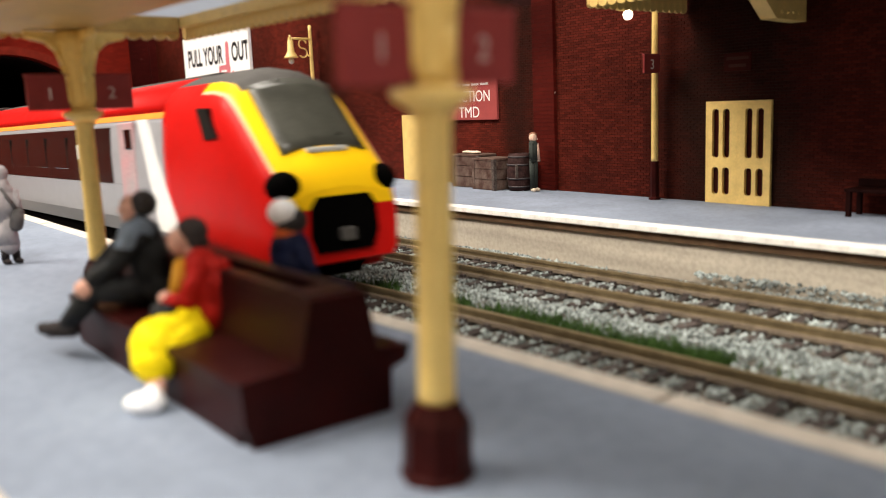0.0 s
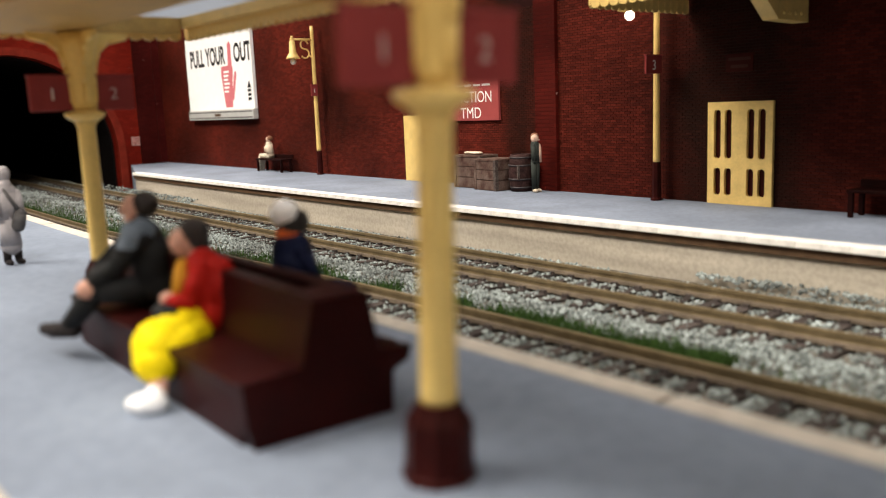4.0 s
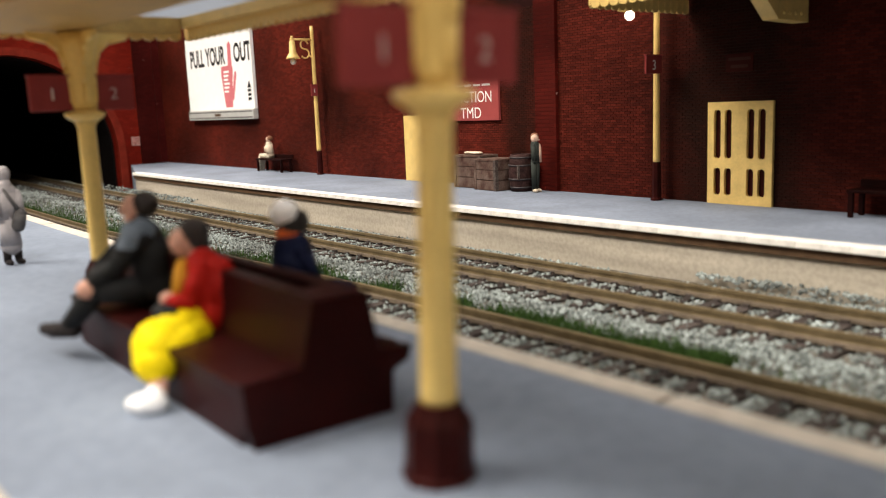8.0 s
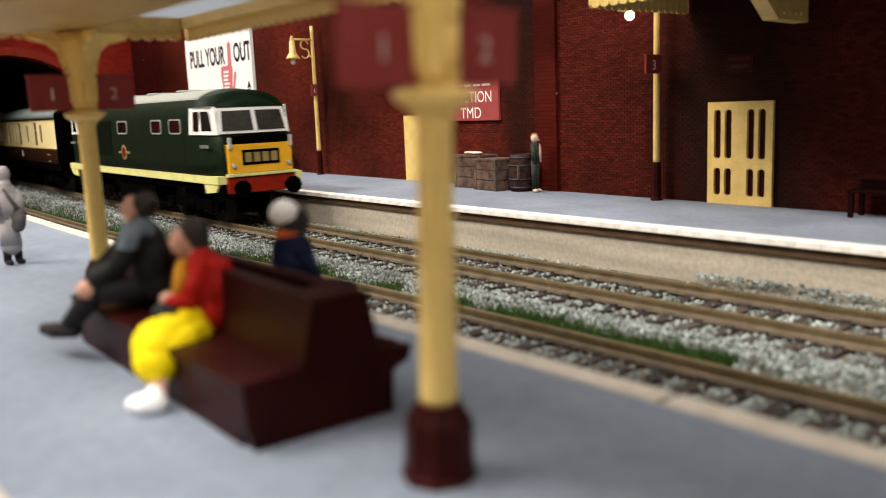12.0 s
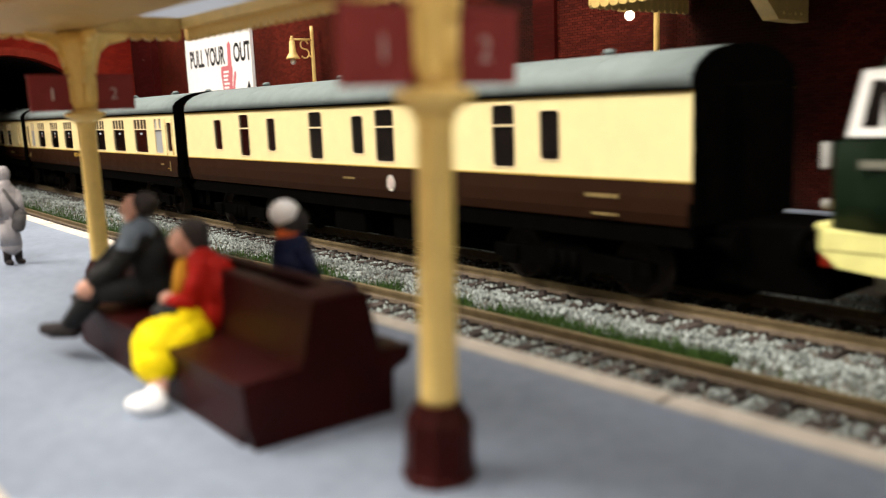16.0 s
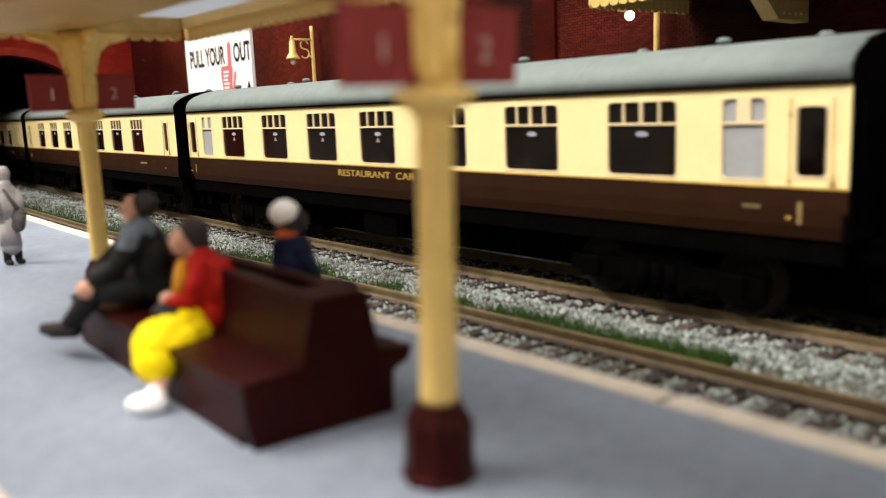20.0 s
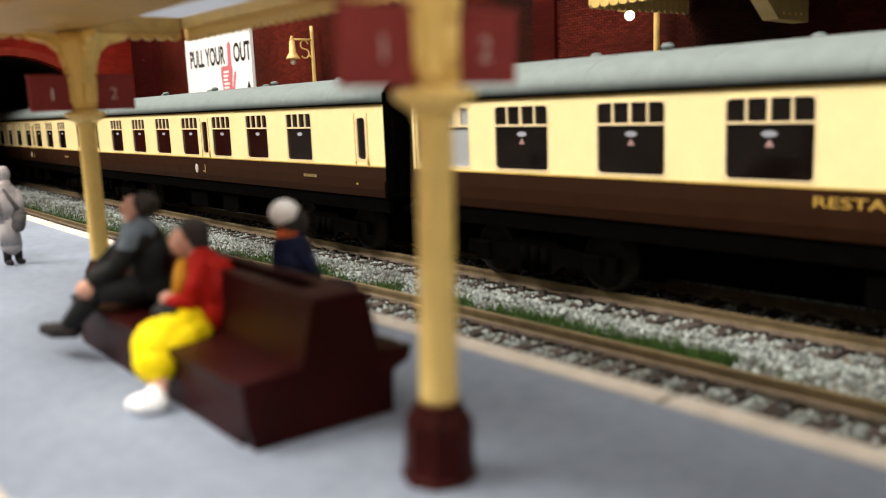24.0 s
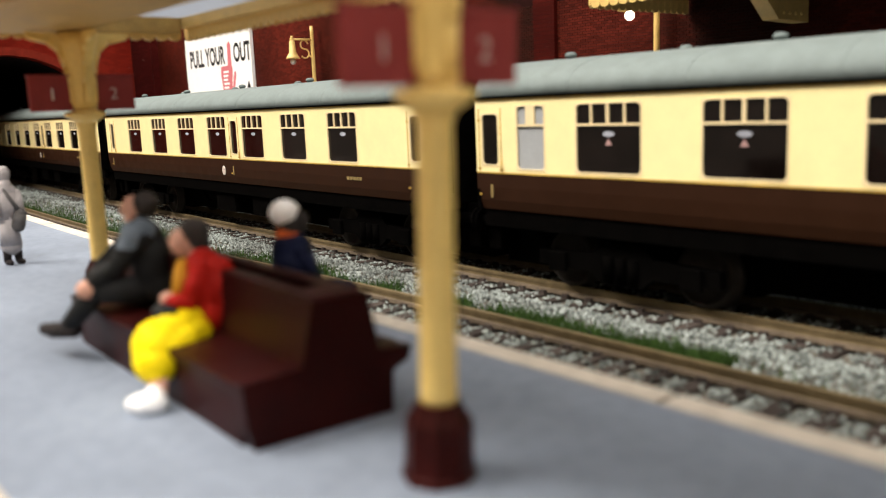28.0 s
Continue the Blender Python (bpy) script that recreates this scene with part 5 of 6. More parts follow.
# seconds and the place along the track of the restaurant coach's rear end
EXPRESS_GREEN = [(0, -1860), (4, -1852), (5.5, -1825), (6.5, -1770), (8, -1640), (9, -1468), (9.5, -1380), (10, -1293), (10.5, -1217), (11, -1142), (11.5, -1070), (12, -1004.8), (12.5, -945), (13.5, -836), (14.5, -729.5), (15, -680),
                 (15.5, -633), (16, -584), (16.5, -540), (17, -494), (17.5, -451), (18, -413), (18.5, -386), (19, -360), (19.5, -338), (20, -316.3), (20.5, -294.6), (21, -275), (21.5, -255.4), (22.5, -220.5),
                 (23.5, -186.0), (24, -173.4), (24.5, -165.0), (25, -157.3), (25.5, -152.3), (26, -149.4), (26.5, -149.0), (28, -149.0)]
# seconds and the place of the red train's nose
EXPRESS_RED = [(0, -154.5), (0.5, -249), (1, -342), (1.5, -439), (2, -546), (2.5, -650), (3, -750), (4, -890), (5, -1020), (6.5, -1150), (8, -1200), (10, -1210), (28, -1210)]


def motions():
    for car, shift, half in ((restaurant, 127.5, 88), (corridor_a, -12 - 127.5, 88), (corridor_b, -12 - 255 - 12 - 127.5, 88), (van, 255 + 11 + 114, 79), (loco, 255 + 11 + 228 + 22.5 + 98.0, 62)):
        walk(car, [(t, car_pose(s + shift, 0.0, half)) for t, s in EXPRESS_GREEN])
    for car, shift in ((express_a, -152), (express_b, -152 - 310)):
        walk(car, [(t, car_pose(s + shift, NEAR, 100)) for t, s in EXPRESS_RED])

# ---- island platform: posts, canopy, bench ----


def board(sign_parent, y0, y1, z0, z1, text, tx, thick=0.45, size=2.1, fore=0.0, ink=None):
    """Two-sided enamel number board whose faces look along the track."""
    b = part("number_board", boxed(-thick, thick, y0, y1, z0, z1, bevel=0.12), SIGN_MAROON, sign_parent, "maroon platform number board")
    b.matrix_basis = at(fore, 0, 0)
    part("board_trim", boxed(-thick - 0.15, thick + 0.15, y0 - 0.2, y1 + 0.2, z1, z1 + 0.35, bevel=0.1), SIGN_MAROON, b)
    for ch, y in zip(text, tx):
        lettering(ch, size, ink or NUMERAL, b, at(thick + 0.03, y, (z0 + z1) / 2 - size / 2, 90, 0, 90), 0.05, "numeral")
        lettering(ch, size, LETTER, b, at(-thick - 0.03, y, (z0 + z1) / 2 - size / 2, 90, 0, -90), 0.05, "numeral")
    return b


def canopy_post(x, y, lean=0.0, ink=None):
    """Cast column: octagonal brown foot, plain shaft, moulded collar, four curved brackets."""
    t = thing("canopy_post", "cream cast iron canopy post with a dark brown foot", "post", at(x, y, DECK, 0, lean, 0), "canopy posts")
    bm = bmesh.new()
    lathe(bm, [(3.4, 0), (3.4, 0.6), (3.15, 0.9), (3.0, 5.3), (2.45, 6.2), (2.0, 7.0)], 8)
    part("foot", bm, BROWN_PAINT, t, "dark brown octagonal foot")
    bm = bmesh.new()
    lathe(bm, [(1.62, 7.02), (1.66, 7.6), (1.62, 8.0), (1.5, 30.8), (1.75, 31.4), (1.9, 31.8)], 24)
    part("shaft", bm, POST_CREAM_LIT, t)
    bm = bmesh.new()
    lathe(bm, [(1.9, 31.85), (2.6, 32.3), (3.4, 32.9), (3.45, 33.5), (2.2, 33.8), (1.9, 34.2)], 24)
    part("collar", bm, POST_CREAM_LIT, t, "moulded collar")
    bm = bmesh.new()
    lathe(bm, [(2.2, 34.25), (2.05, 35.4), (2.0, 38.0), (2.35, 41.5), (3.0, 44.8), (3.7, 47.25)], 16)
    part("capital", bm, POST_CREAM_LIT, t, "flared cream capital")
    for k in range(4):
        bm = bmesh.new()
        out = [(0.9, 34.6), (2.0, 35.2), (2.1, 38.6), (2.4, 41.6), (3.2, 44.2), (5.0, 45.9), (8.4, 46.7), (8.6, 47.3), (0.9, 47.3)]
        prism(bm, out, -0.5, 0.5, "y")
        br = part("bracket", bm, POST_CREAM_LIT, t, "curved openwork bracket")
        br.matrix_basis = pose(0, 0, 0, 0, 0, 90 * k)
        rib = bmesh.new()
        for (a, b) in zip(out[:6], out[1:7]):
            rod(rib, (a[0], 0, a[1]), (b[0], 0, b[1]), 0.6, n=8)
        part("bracket_rib", rib, POST_CREAM_LIT, br)
    board(t, -9.0, -1.9, 33.9, 39.8, "1", (-5.3,), ink=ink)
    board(t, 1.9, 9.0, 33.9, 39.8, "2", (5.3,))
    return t


def valance(canopy, length, depth, m, label, pitch=2.6, thick=0.7):
    """Fascia rail along x with one round-ended board after another hanging below z=0."""
    v = part("valance", boxed(0, length, -thick / 2 - 0.15, thick / 2 + 0.15, 0.02, 0.9, bevel=0.1), CREAM_PAINT, canopy, label)
    v.matrix_basis = m
    pts = [(0.05, 0), (0.05, -depth + 0.9)]
    for j in range(5):
        a = math.pi * j / 4
        pts.append((pitch / 2 - (pitch / 2 - 0.05) * math.cos(a), -depth + 0.9 - 0.9 * math.sin(a)))
    pts += [(pitch - 0.05, -depth + 0.9), (pitch - 0.05, 0)]
    first = None
    for i in range(int(length / pitch)):
        if first is None:
            first = part("valance_board", prism(bmesh.new(), pts, -thick / 2, thick / 2, "y"), CREAM_PAINT, v)
        else:
            share(first, v, at(i * pitch, 0, 0))
    return v


def glazing(name, tint):
    """Milky sheet that lets light through; tint is the colour of what passes."""
    m = bpy.data.materials.new(name)
    m.use_nodes = True
    nt = m.node_tree
    out = nt.nodes["Material Output"]
    tr = nt.nodes.new("ShaderNodeBsdfTranslucent")
    tr.inputs["Color"].default_value = (*tint, 1)
    di = nt.nodes.new("ShaderNodeBsdfDiffuse")
    di.inputs["Color"].default_value = (0.72, 0.73, 0.76, 1)
    n1 = nt.nodes.new("ShaderNodeTexNoise")
    n1.inputs["Scale"].default_value = 60
    mr = nt.nodes.new("ShaderNodeMapRange")
    mr.inputs["To Min"].default_value, mr.inputs["To Max"].default_value = 0.74, 0.88
    nt.links.new(n1.outputs["Fac"], mr.inputs["Value"])
    mx = nt.nodes.new("ShaderNodeMixShader")
    nt.links.new(mr.outputs["Result"], mx.inputs[0])
    nt.links.new(di.outputs[0], mx.inputs[1])
    nt.links.new(tr.outputs[0], mx.inputs[2])
    nt.links.new(mx.outputs[0], out.inputs["Surface"])
    return m


def island_canopy():
    c = thing("platform_canopy", "cream timber platform canopy with scalloped valances and milky glazing", "canopy", at(0, 0, 0))
    x0, x1, ya, yb, zb = -167.0, 140.0, -134.5, -78.0, 56.2
    milky, dusty = glazing("milky_canopy_glazing", (0.90, 0.91, 0.93)), glazing("dusty_canopy_glazing", (0.46, 0.49, 0.54))
    for y in (ya, yb):
        valance(c, x1 - x0, 4.4, at(x0, y, zb + 4.4), "scalloped cream valance")
    valance(c, yb - ya - 1, 4.4, at(x0 + 0.4, ya + 0.5, zb + 4.4, 0, 0, 90), "scalloped cream end valance")
    for y in (ya + 1.1, yb - 1.1):
        part("edge_beam", boxed(x0 + 1, x1, y - 0.7, y + 0.7, 58.6, 60.6, bevel=0.15), CREAM_PAINT, c)
    xm = -108.0
    part("boarded_ceiling", boxed(x0 + 1, xm, -122.0, -100.6, 57.0, 60.4, bevel=0.25), CREAM_SHADED, c, "boarded ceiling of the end bay in shaded ochre")
    part("main_beam", boxed(xm + 0.1, x1, -112.0, -104.6, 57.0, 60.4, bevel=0.25), CREAM_SHADED, c, "ceiling beam over the posts in shaded ochre")
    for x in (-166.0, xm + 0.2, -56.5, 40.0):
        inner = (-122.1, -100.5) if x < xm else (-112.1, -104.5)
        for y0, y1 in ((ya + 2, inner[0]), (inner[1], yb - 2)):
            part("rafter", boxed(x - 1.3, x + 1.3, y0, y1, 57.6, 60.5, bevel=0.2), CREAM_SHADED, c)
    for y0, y1, y2, y3 in ((ya, -122.2, ya, -112.2), (-100.4, yb, -104.4, yb)):
        for a, b, near, far in ((x0 + 0.5, -137.4, y0, y1), (-137.0, xm, y0, y1), *((xm + 0.4 + i * 35.4, xm + 35.4 + i * 35.4, y2, y3) for i in range(7))):
            part("glazing_panel", boxed(a, b, near, far, 60.7, 61.3), milky if a > xm else dusty, c, "milky glazing panel" if a > xm else "dusty grey glazing panel")
    part("roof_deck", boxed(x0, xm, -122.1, -100.5, 60.5, 62.4, bevel=0.3), ROOF_DARK, c, "dark roof boards")
    part("roof_ridge", boxed(xm + 0.1, x1, -112.1, -104.5, 60.5, 62.4, bevel=0.3), ROOF_DARK, c, "dark roof ridge")
    return c


def island_bench():
    t = thing("platform_bench", "dark brown double-sided wooden platform bench", "bench", at(-101.0, -105.4, DECK, 0, 0, -2.5))
    h = 28.5
    for s in (-1, 1):
        part("seat", boxed(-h, h, *sorted((s * 3.6 - (s > 0), s * 12.0 - 4.0 * (s > 0))), 5.7, 6.8, bevel=0.25), BENCH, t, "brown bench seat")
        bm = bmesh.new()
        prism(bm, [(s * 5.0 - 1.2 * (s > 0), 6.85), (s * 3.6 - 1.2 * (s > 0), 13.2), (s * 2.7 - 1.2 * (s > 0), 13.2), (s * 4.0 - 1.2 * (s > 0), 6.85)], -h, h, "x")
        part("backrest", bm, BENCH, t, "brown sloping backrest")
        part("kick_board", boxed(-h + 1.5, h - 1.5, *((-11.4, -10.6) if s < 0 else (4.4, 5.2)), 0.0, 5.65), BENCH, t)
        part("top_rail", boxed(-h, h - 5.0, *((-3.7, -1.7) if s < 0 else (0.6, 2.5)), 13.22, 13.9, bevel=0.2), BENCH, t)
    part("top_block", boxed(h - 4.95, h, -3.7, 2.5, 13.22, 13.9, bevel=0.25), BENCH, t)
    for x in (-h - 0.6, h - 0.6):
        bm = bmesh.new()
        prism(bm, [(-11.0, 0), (-11.7, 2.2), (-12.0, 6.9), (-5.4, 7.2), (-3.9, 13.7), (2.7, 13.6), (3.8, 7.2), (7.9, 6.9), (7.4, 5.3), (5.4, 4.6), (5.2, 0)], x, x + 1.3, "x")
        part("end_panel", bm, BENCH, t, "dark brown bench end")
    for y in (-10, 4):
        part("foot_rail", boxed(-h, h, y - 0.5, y + 0.5, 0, 1.0), BENCH, t)


BENCH = mat("dark_brown_bench_paint", (0.021, 0.0021, 0.0017), 0.42, var=0.25, scale=120, spec=0.10)

# ---- figures: each is one plain mesh ----


def figure(name, label, m, limbs, mats, group=""):
    """Smooth rounded rods and balls: (from, to, radius, radius, paint) or (centre, None, radius, stretch, paint)."""
    bm = bmesh.new()
    for a, b, r0, r1, k in limbs:
        before = set(bm.faces)
        if b is None:
            ball(bm, a, r0, *r1, seg=14)
        else:
            rod(bm, a, b, r0, r1, 12)
            ball(bm, a, r0, seg=12)
            ball(bm, b, r1, seg=12)
        for f in bm.faces:
            if f not in before:
                f.material_index = k
    me = mesh_of(name, bm, mats)
    ob = new(name, me)
    ob.matrix_world = m
    return tagged(ob, label, "figurine", group)


def figures():
    # grey-blue is the collar; on chest and shoulder it paints in the light
    figure("seated_figurine", "painted seated figurine in a dark grey suit leaning forward", at(-115.0, -110.0, DECK), [
        ((-2.9, -0.3, 19.9), None, 1.65, (0.92, 0.95, 1.15), 0), ((-1.7, 1.0, 20.5), None, 1.85, (1.0, 0.95, 1.0), 1), ((-3.5, -1.5, 19.7), None, 0.5, (1, 1, 1), 0), ((-2.7, -0.9, 18.7), None, 1.0, (1, 1, 0.9), 0),
        ((-1.9, 0.3, 18.5), (-1.4, 0.4, 17.3), 1.0, 1.3, 2), ((-0.9, -0.1, 16.3), (2.0, 0.8, 9.8), 2.6, 3.1, 3), ((-1.4, -1.1, 16.6), (-1.0, -2.0, 14.4), 1.9, 1.7, 2),
        ((1.0, -1.0, 16.2), (1.2, -4.2, 13.6), 1.6, 1.4, 3), ((0.5, -0.7, 16.9), (1.0, -2.9, 15.2), 1.95, 1.6, 2), ((1.2, -4.2, 13.6), (-0.1, -7.6, 10.8), 1.35, 1.1, 3), ((-0.4, -8.4, 10.2), None, 1.3, (1.0, 1.1, 1.0), 0),
        ((-3.2, -0.8, 16.0), (-3.1, -4.5, 13.0), 1.5, 1.2, 3), ((-3.1, -4.5, 13.0), (-1.8, -7.8, 10.4), 1.2, 1.0, 3),
        ((1.7, 0.4, 9.0), (-0.4, -7.0, 9.9), 2.3, 1.7, 3), ((-1.2, 0.4, 8.8), (-2.6, -6.8, 9.4), 2.1, 1.6, 3),
        ((-0.8, -7.2, 9.8), (-4.2, -9.9, 5.3), 1.6, 1.15, 3), ((-2.6, -6.8, 9.0), (-5.4, -9.4, 4.8), 1.5, 1.1, 3),
        ((-4.3, -9.9, 4.4), (-9.2, -11.8, 4.0), 1.15, 0.85, 4), ((-5.4, -9.2, 4.0), (-9.6, -10.8, 3.2), 1.1, 0.8, 4)],
        [SKIN, HAIR, SHIRT_LIT_BLUE, SUIT, BOOT], "passenger figurines")
    figure("seated_figurine", "painted seated figurine in a red coat and yellow skirt", at(-97.0, -110.0, DECK), [
        ((-4.4, -0.8, 16.9), None, 1.6, (0.95, 1.0, 1.1), 0), ((-4.0, 0.7, 18.0), None, 1.95, (1.05, 1.0, 0.92), 1), ((-3.2, 0.9, 16.6), None, 1.4, (1, 1, 1), 1), ((-3.3, 0.0, 15.6), (-2.6, 0.3, 14.6), 1.0, 1.3, 0),
        ((-1.4, 0.4, 14.0), (1.5, 0.6, 8.8), 2.3, 3.0, 2), ((1.2, 1.3, 13.6), (2.2, 1.6, 9.6), 1.7, 2.0, 2), ((0.4, -0.8, 13.8), (1.2, -2.8, 10.6), 1.4, 1.25, 2), ((1.2, -2.8, 10.6), (-0.2, -4.6, 10.4), 1.2, 0.95, 2), ((-0.8, -4.7, 10.8), None, 0.95, (1, 1, 1), 0),
        ((-2.2, -1.8, 14.2), (-1.8, -3.0, 9.6), 1.05, 1.15, 3), ((0.4, -6.0, 9.6), (1.4, -5.6, 9.4), 1.2, 1.15, 5),
        ((1.0, -2.6, 7.4), (2.6, -7.8, 7.0), 2.6, 2.6, 4), ((2.6, -7.4, 6.2), None, 3.3, (1.05, 1.0, 1.0), 4), ((3.4, -8.4, 4.9), None, 2.6, (1.1, 1.0, 1.0), 4), ((2.8, -3.4, 6.6), (4.2, -6.6, 6.2), 2.2, 2.2, 4),
        ((4.8, -8.4, 3.6), (6.0, -9.4, 1.0), 0.75, 0.6, 0), ((4.2, -8.9, 3.4), (5.6, -10.0, 1.4), 0.75, 0.6, 0),
        ((6.6, -10.1, 1.3), (5.7, -11.5, 1.2), 1.3, 1.2, 6), ((6.2, -10.1, 2.0), None, 1.05, (1, 1, 1), 6), ((5.2, -10.6, 1.0), (4.4, -11.8, 0.9), 1.0, 0.9, 6)],
        [SKIN, HAIR, COAT_RED, OCHRE, SKIRT, SUIT, SHOE_WHITE], "passenger figurines")
    figure("seated_figurine", "painted seated figurine in a navy coat and white cap", at(-97.5, -97.8, DECK), [
        ((0.2, 0.1, 17.8), None, 1.7, (1.0, 1.0, 0.9), 2), ((-0.3, -0.4, 19.3), None, 2.0, (1.02, 1.02, 0.92), 1), ((0.9, 1.0, 18.2), None, 1.6, (0.9, 0.8, 1.0), 2),
        ((0.0, -0.2, 16.6), (0.1, -0.2, 15.9), 1.6, 1.8, 3), ((0.3, 0, 14.4), (1.0, 0.4, 8.6), 2.7, 3.1, 4), ((-1.9, 0.0, 14.4), (-2.2, 1.8, 9.6), 1.2, 1.0, 4), ((2.5, 0, 14.2), (3.6, 1.8, 9.6), 1.25, 1.0, 4),
        ((-0.8, 1.0, 8.2), (-0.8, 7.4, 8.0), 1.7, 1.4, 4), ((1.6, 1.0, 8.2), (1.6, 7.4, 8.0), 1.7, 1.4, 4), ((-0.8, 7.4, 8.0), (-0.8, 8.0, 1.2), 1.2, 0.8, 4), ((1.6, 7.4, 8.0), (1.6, 8.0, 1.2), 1.2, 0.8, 4),
        ((-0.8, 8.2, 0.8), (-0.8, 10, 0.7), 0.8, 0.7, 2), ((1.6, 8.2, 0.8), (1.6, 10, 0.7), 0.8, 0.7, 2)],
        [SKIN, SHOE_WHITE, HAIR, ORANGE, NAVY], "passenger figurines")
    figure("standing_figurine", "painted standing figurine in a pale grey hooded coat", at(-214.5, -103.5, DECK), [
        ((0, 0, 20.8), None, 1.65, (0.95, 0.95, 1.15), 0), ((0, 0, 19.4), (0, 0, 17.2), 1.25, 1.9, 0), ((0, 0.6, 16.6), (0, 0.4, 10.4), 1.9, 1.8, 0), ((0, -0.6, 16.6), (0, -0.4, 10.4), 1.9, 1.8, 0), ((0, 0, 10.4), (0, 0, 4.4), 1.9, 2.4, 0),
        ((0.7, 2.2, 16.2), (1.4, 2.6, 12.0), 1.0, 0.85, 0), ((1.4, 2.6, 12.0), (2.2, 1.4, 10.6), 0.85, 0.7, 0), ((0.7, -2.2, 16.2), (1.5, -2.5, 11.4), 1.0, 0.85, 0), ((2.2, 2.2, 11.6), (2.4, 1.4, 9.0), 1.3, 1.5, 1), ((1.5, -0.6, 17.2), (2.4, 1.8, 12.4), 0.45, 0.45, 1),
        ((0.2, 1.1, 4.0), (0.2, 1.2, 1.0), 1.0, 0.85, 2), ((0.2, -1.1, 4.0), (0.2, -1.2, 1.0), 1.0, 0.85, 2), ((0.2, 1.2, 0.7), (1.8, 1.6, 0.6), 0.75, 0.6, 2), ((0.2, -1.2, 0.7), (1.8, -0.9, 0.6), 0.75, 0.6, 2)],
        [COAT_GREY, BAG, BOOT], "passenger figurines")
    figure("seated_figurine", "painted seated figurine in a cream shirt and trousers", at(-426.5, 82.6, DECK), [
        ((0, 0, 17.2), None, 1.75, (0.95, 0.95, 1.1), 0), ((0.6, 0.4, 17.9), None, 1.75, (1, 1, 0.9), 1), ((0, 0, 14.6), (0.6, 0, 9.2), 1.9, 2.2, 2), ((-1.6, -0.6, 14), (-2.6, -1.0, 11), 0.9, 0.8, 2), ((-2.6, -1.0, 11), (-3.4, -0.6, 13), 0.8, 0.7, 0),
        ((0.4, -0.9, 8.2), (-8.4, -1.0, 8.4), 1.5, 1.2, 3), ((0.4, 0.9, 8.2), (-8.4, 0.9, 8.4), 1.5, 1.2, 3), ((-8.4, -1.0, 8.4), (-10.6, -1.0, 1.2), 1.2, 1.2, 2), ((-8.4, 0.9, 8.4), (-10.2, 0.9, 1.2), 1.2, 1.2, 2),
        ((-11, -1, 0.8), (-12.6, -1.2, 0.6), 0.8, 0.6, 2), ((-10.6, 0.9, 0.8), (-12.2, 0.9, 0.6), 0.8, 0.6, 2)], [SKIN_PALE, HAIR_BROWN, SHIRT_CREAM, JEANS], "passenger figurines")
    figure("standing_figurine", "painted standing figurine in dark overalls and a pale shirt", at(-213.6, 70.6, DECK), [
        ((0, 0, 19.2), None, 1.55, (0.95, 0.95, 1.15), 0), ((-0.3, 0.3, 20.0), None, 1.5, (1, 1, 0.8), 3), ((0, 0, 17), (0, 0, 11.4), 1.6, 1.5, 1), ((0.9, 1.0, 16.6), (1.2, 1.4, 11.2), 0.75, 0.65, 0), ((0.6, -1.2, 16.6), (1.0, -1.5, 11.2), 0.75, 0.65, 1),
        ((0, 0.7, 11), (0, 0.8, 1.2), 1.15, 0.8, 1), ((0, -0.7, 11), (0, -0.8, 1.2), 1.15, 0.8, 1), ((0, 0.8, 0.8), (1.4, 0.9, 0.6), 0.75, 0.6, 2), ((0, -0.8, 0.8), (1.2, -1.0, 0.6), 0.75, 0.6, 2)],
        [SKIN_PALE, COAT_DARK, SHIRT_CREAM, HAIR_BROWN], "passenger figurines")


BAG = mat("dark_grey_bag_paint", (0.10, 0.095, 0.095), 0.6)
SKIN_PALE = mat("pale_flesh_paint", (0.62, 0.42, 0.32), 0.6)
HAIR_BROWN = mat("brown_hair_paint", (0.22, 0.10, 0.06), 0.6)
JEANS = mat("pale_trouser_paint", (0.62, 0.56, 0.44), 0.6)

# ---- far platform ----


def wall_door(x, z_top, plain=False):
    t = thing("panelled_door", "cream double door with tall slotted panels in a maroon wall", "door", at_wall(x, DECK, 0.05), "station doors", "structure")
    w, h = 21.2, z_top - DECK
    # two leaves, each with slots cut right through
    for s in (-1, 1):
        leaf = bmesh.new()
        a, b = sorted((0.0 if s > 0 else -0.02, s * w / 2))
        wd = b - a
        xs = [a, a + 2.5, a + 4.8, a + 6.1, a + 8.4, b] if s > 0 else [a, b - 8.4, b - 6.1, b - 4.8, b - 2.5, b]
        zs = [0.0, 2.6, 10.6, 13.4, h - 2.2, h]
        for i in range(5):
            for j in range(5):
                if i in (1, 3) and j in (1, 3) and not (plain and s < 0):
                    continue
                box(leaf, xs[i], xs[i + 1], -1.3, -0.3, zs[j], zs[j + 1])
        lf = part("door_leaf", leaf, CREAM_PAINT, t)
        for i in (1, 3):
            for j in (1, 3):
                bm = bmesh.new()
                x0, x1, z0, z1 = xs[i], xs[i + 1], zs[j], zs[j + 1]
                for cx, cz, dx, dz in ((x0, z0, 1, 1), (x1, z0, -1, 1), (x0, z1, 1, -1), (x1, z1, -1, -1)):
                    prism(bm, [(cx, cz), (cx + dx * 0.9, cz), (cx + dx * 0.25, cz + dz * 0.25), (cx, cz + dz * 0.9)], -1.29, -0.31, "y")
                part("slot_corner", bm, CREAM_PAINT, lf)
                part("pane", boxed(x0 + 0.02, x1 - 0.02, -0.3, -0.1, z0, z1), BROWN_PAINT, lf, "dark slot panel")
    return t


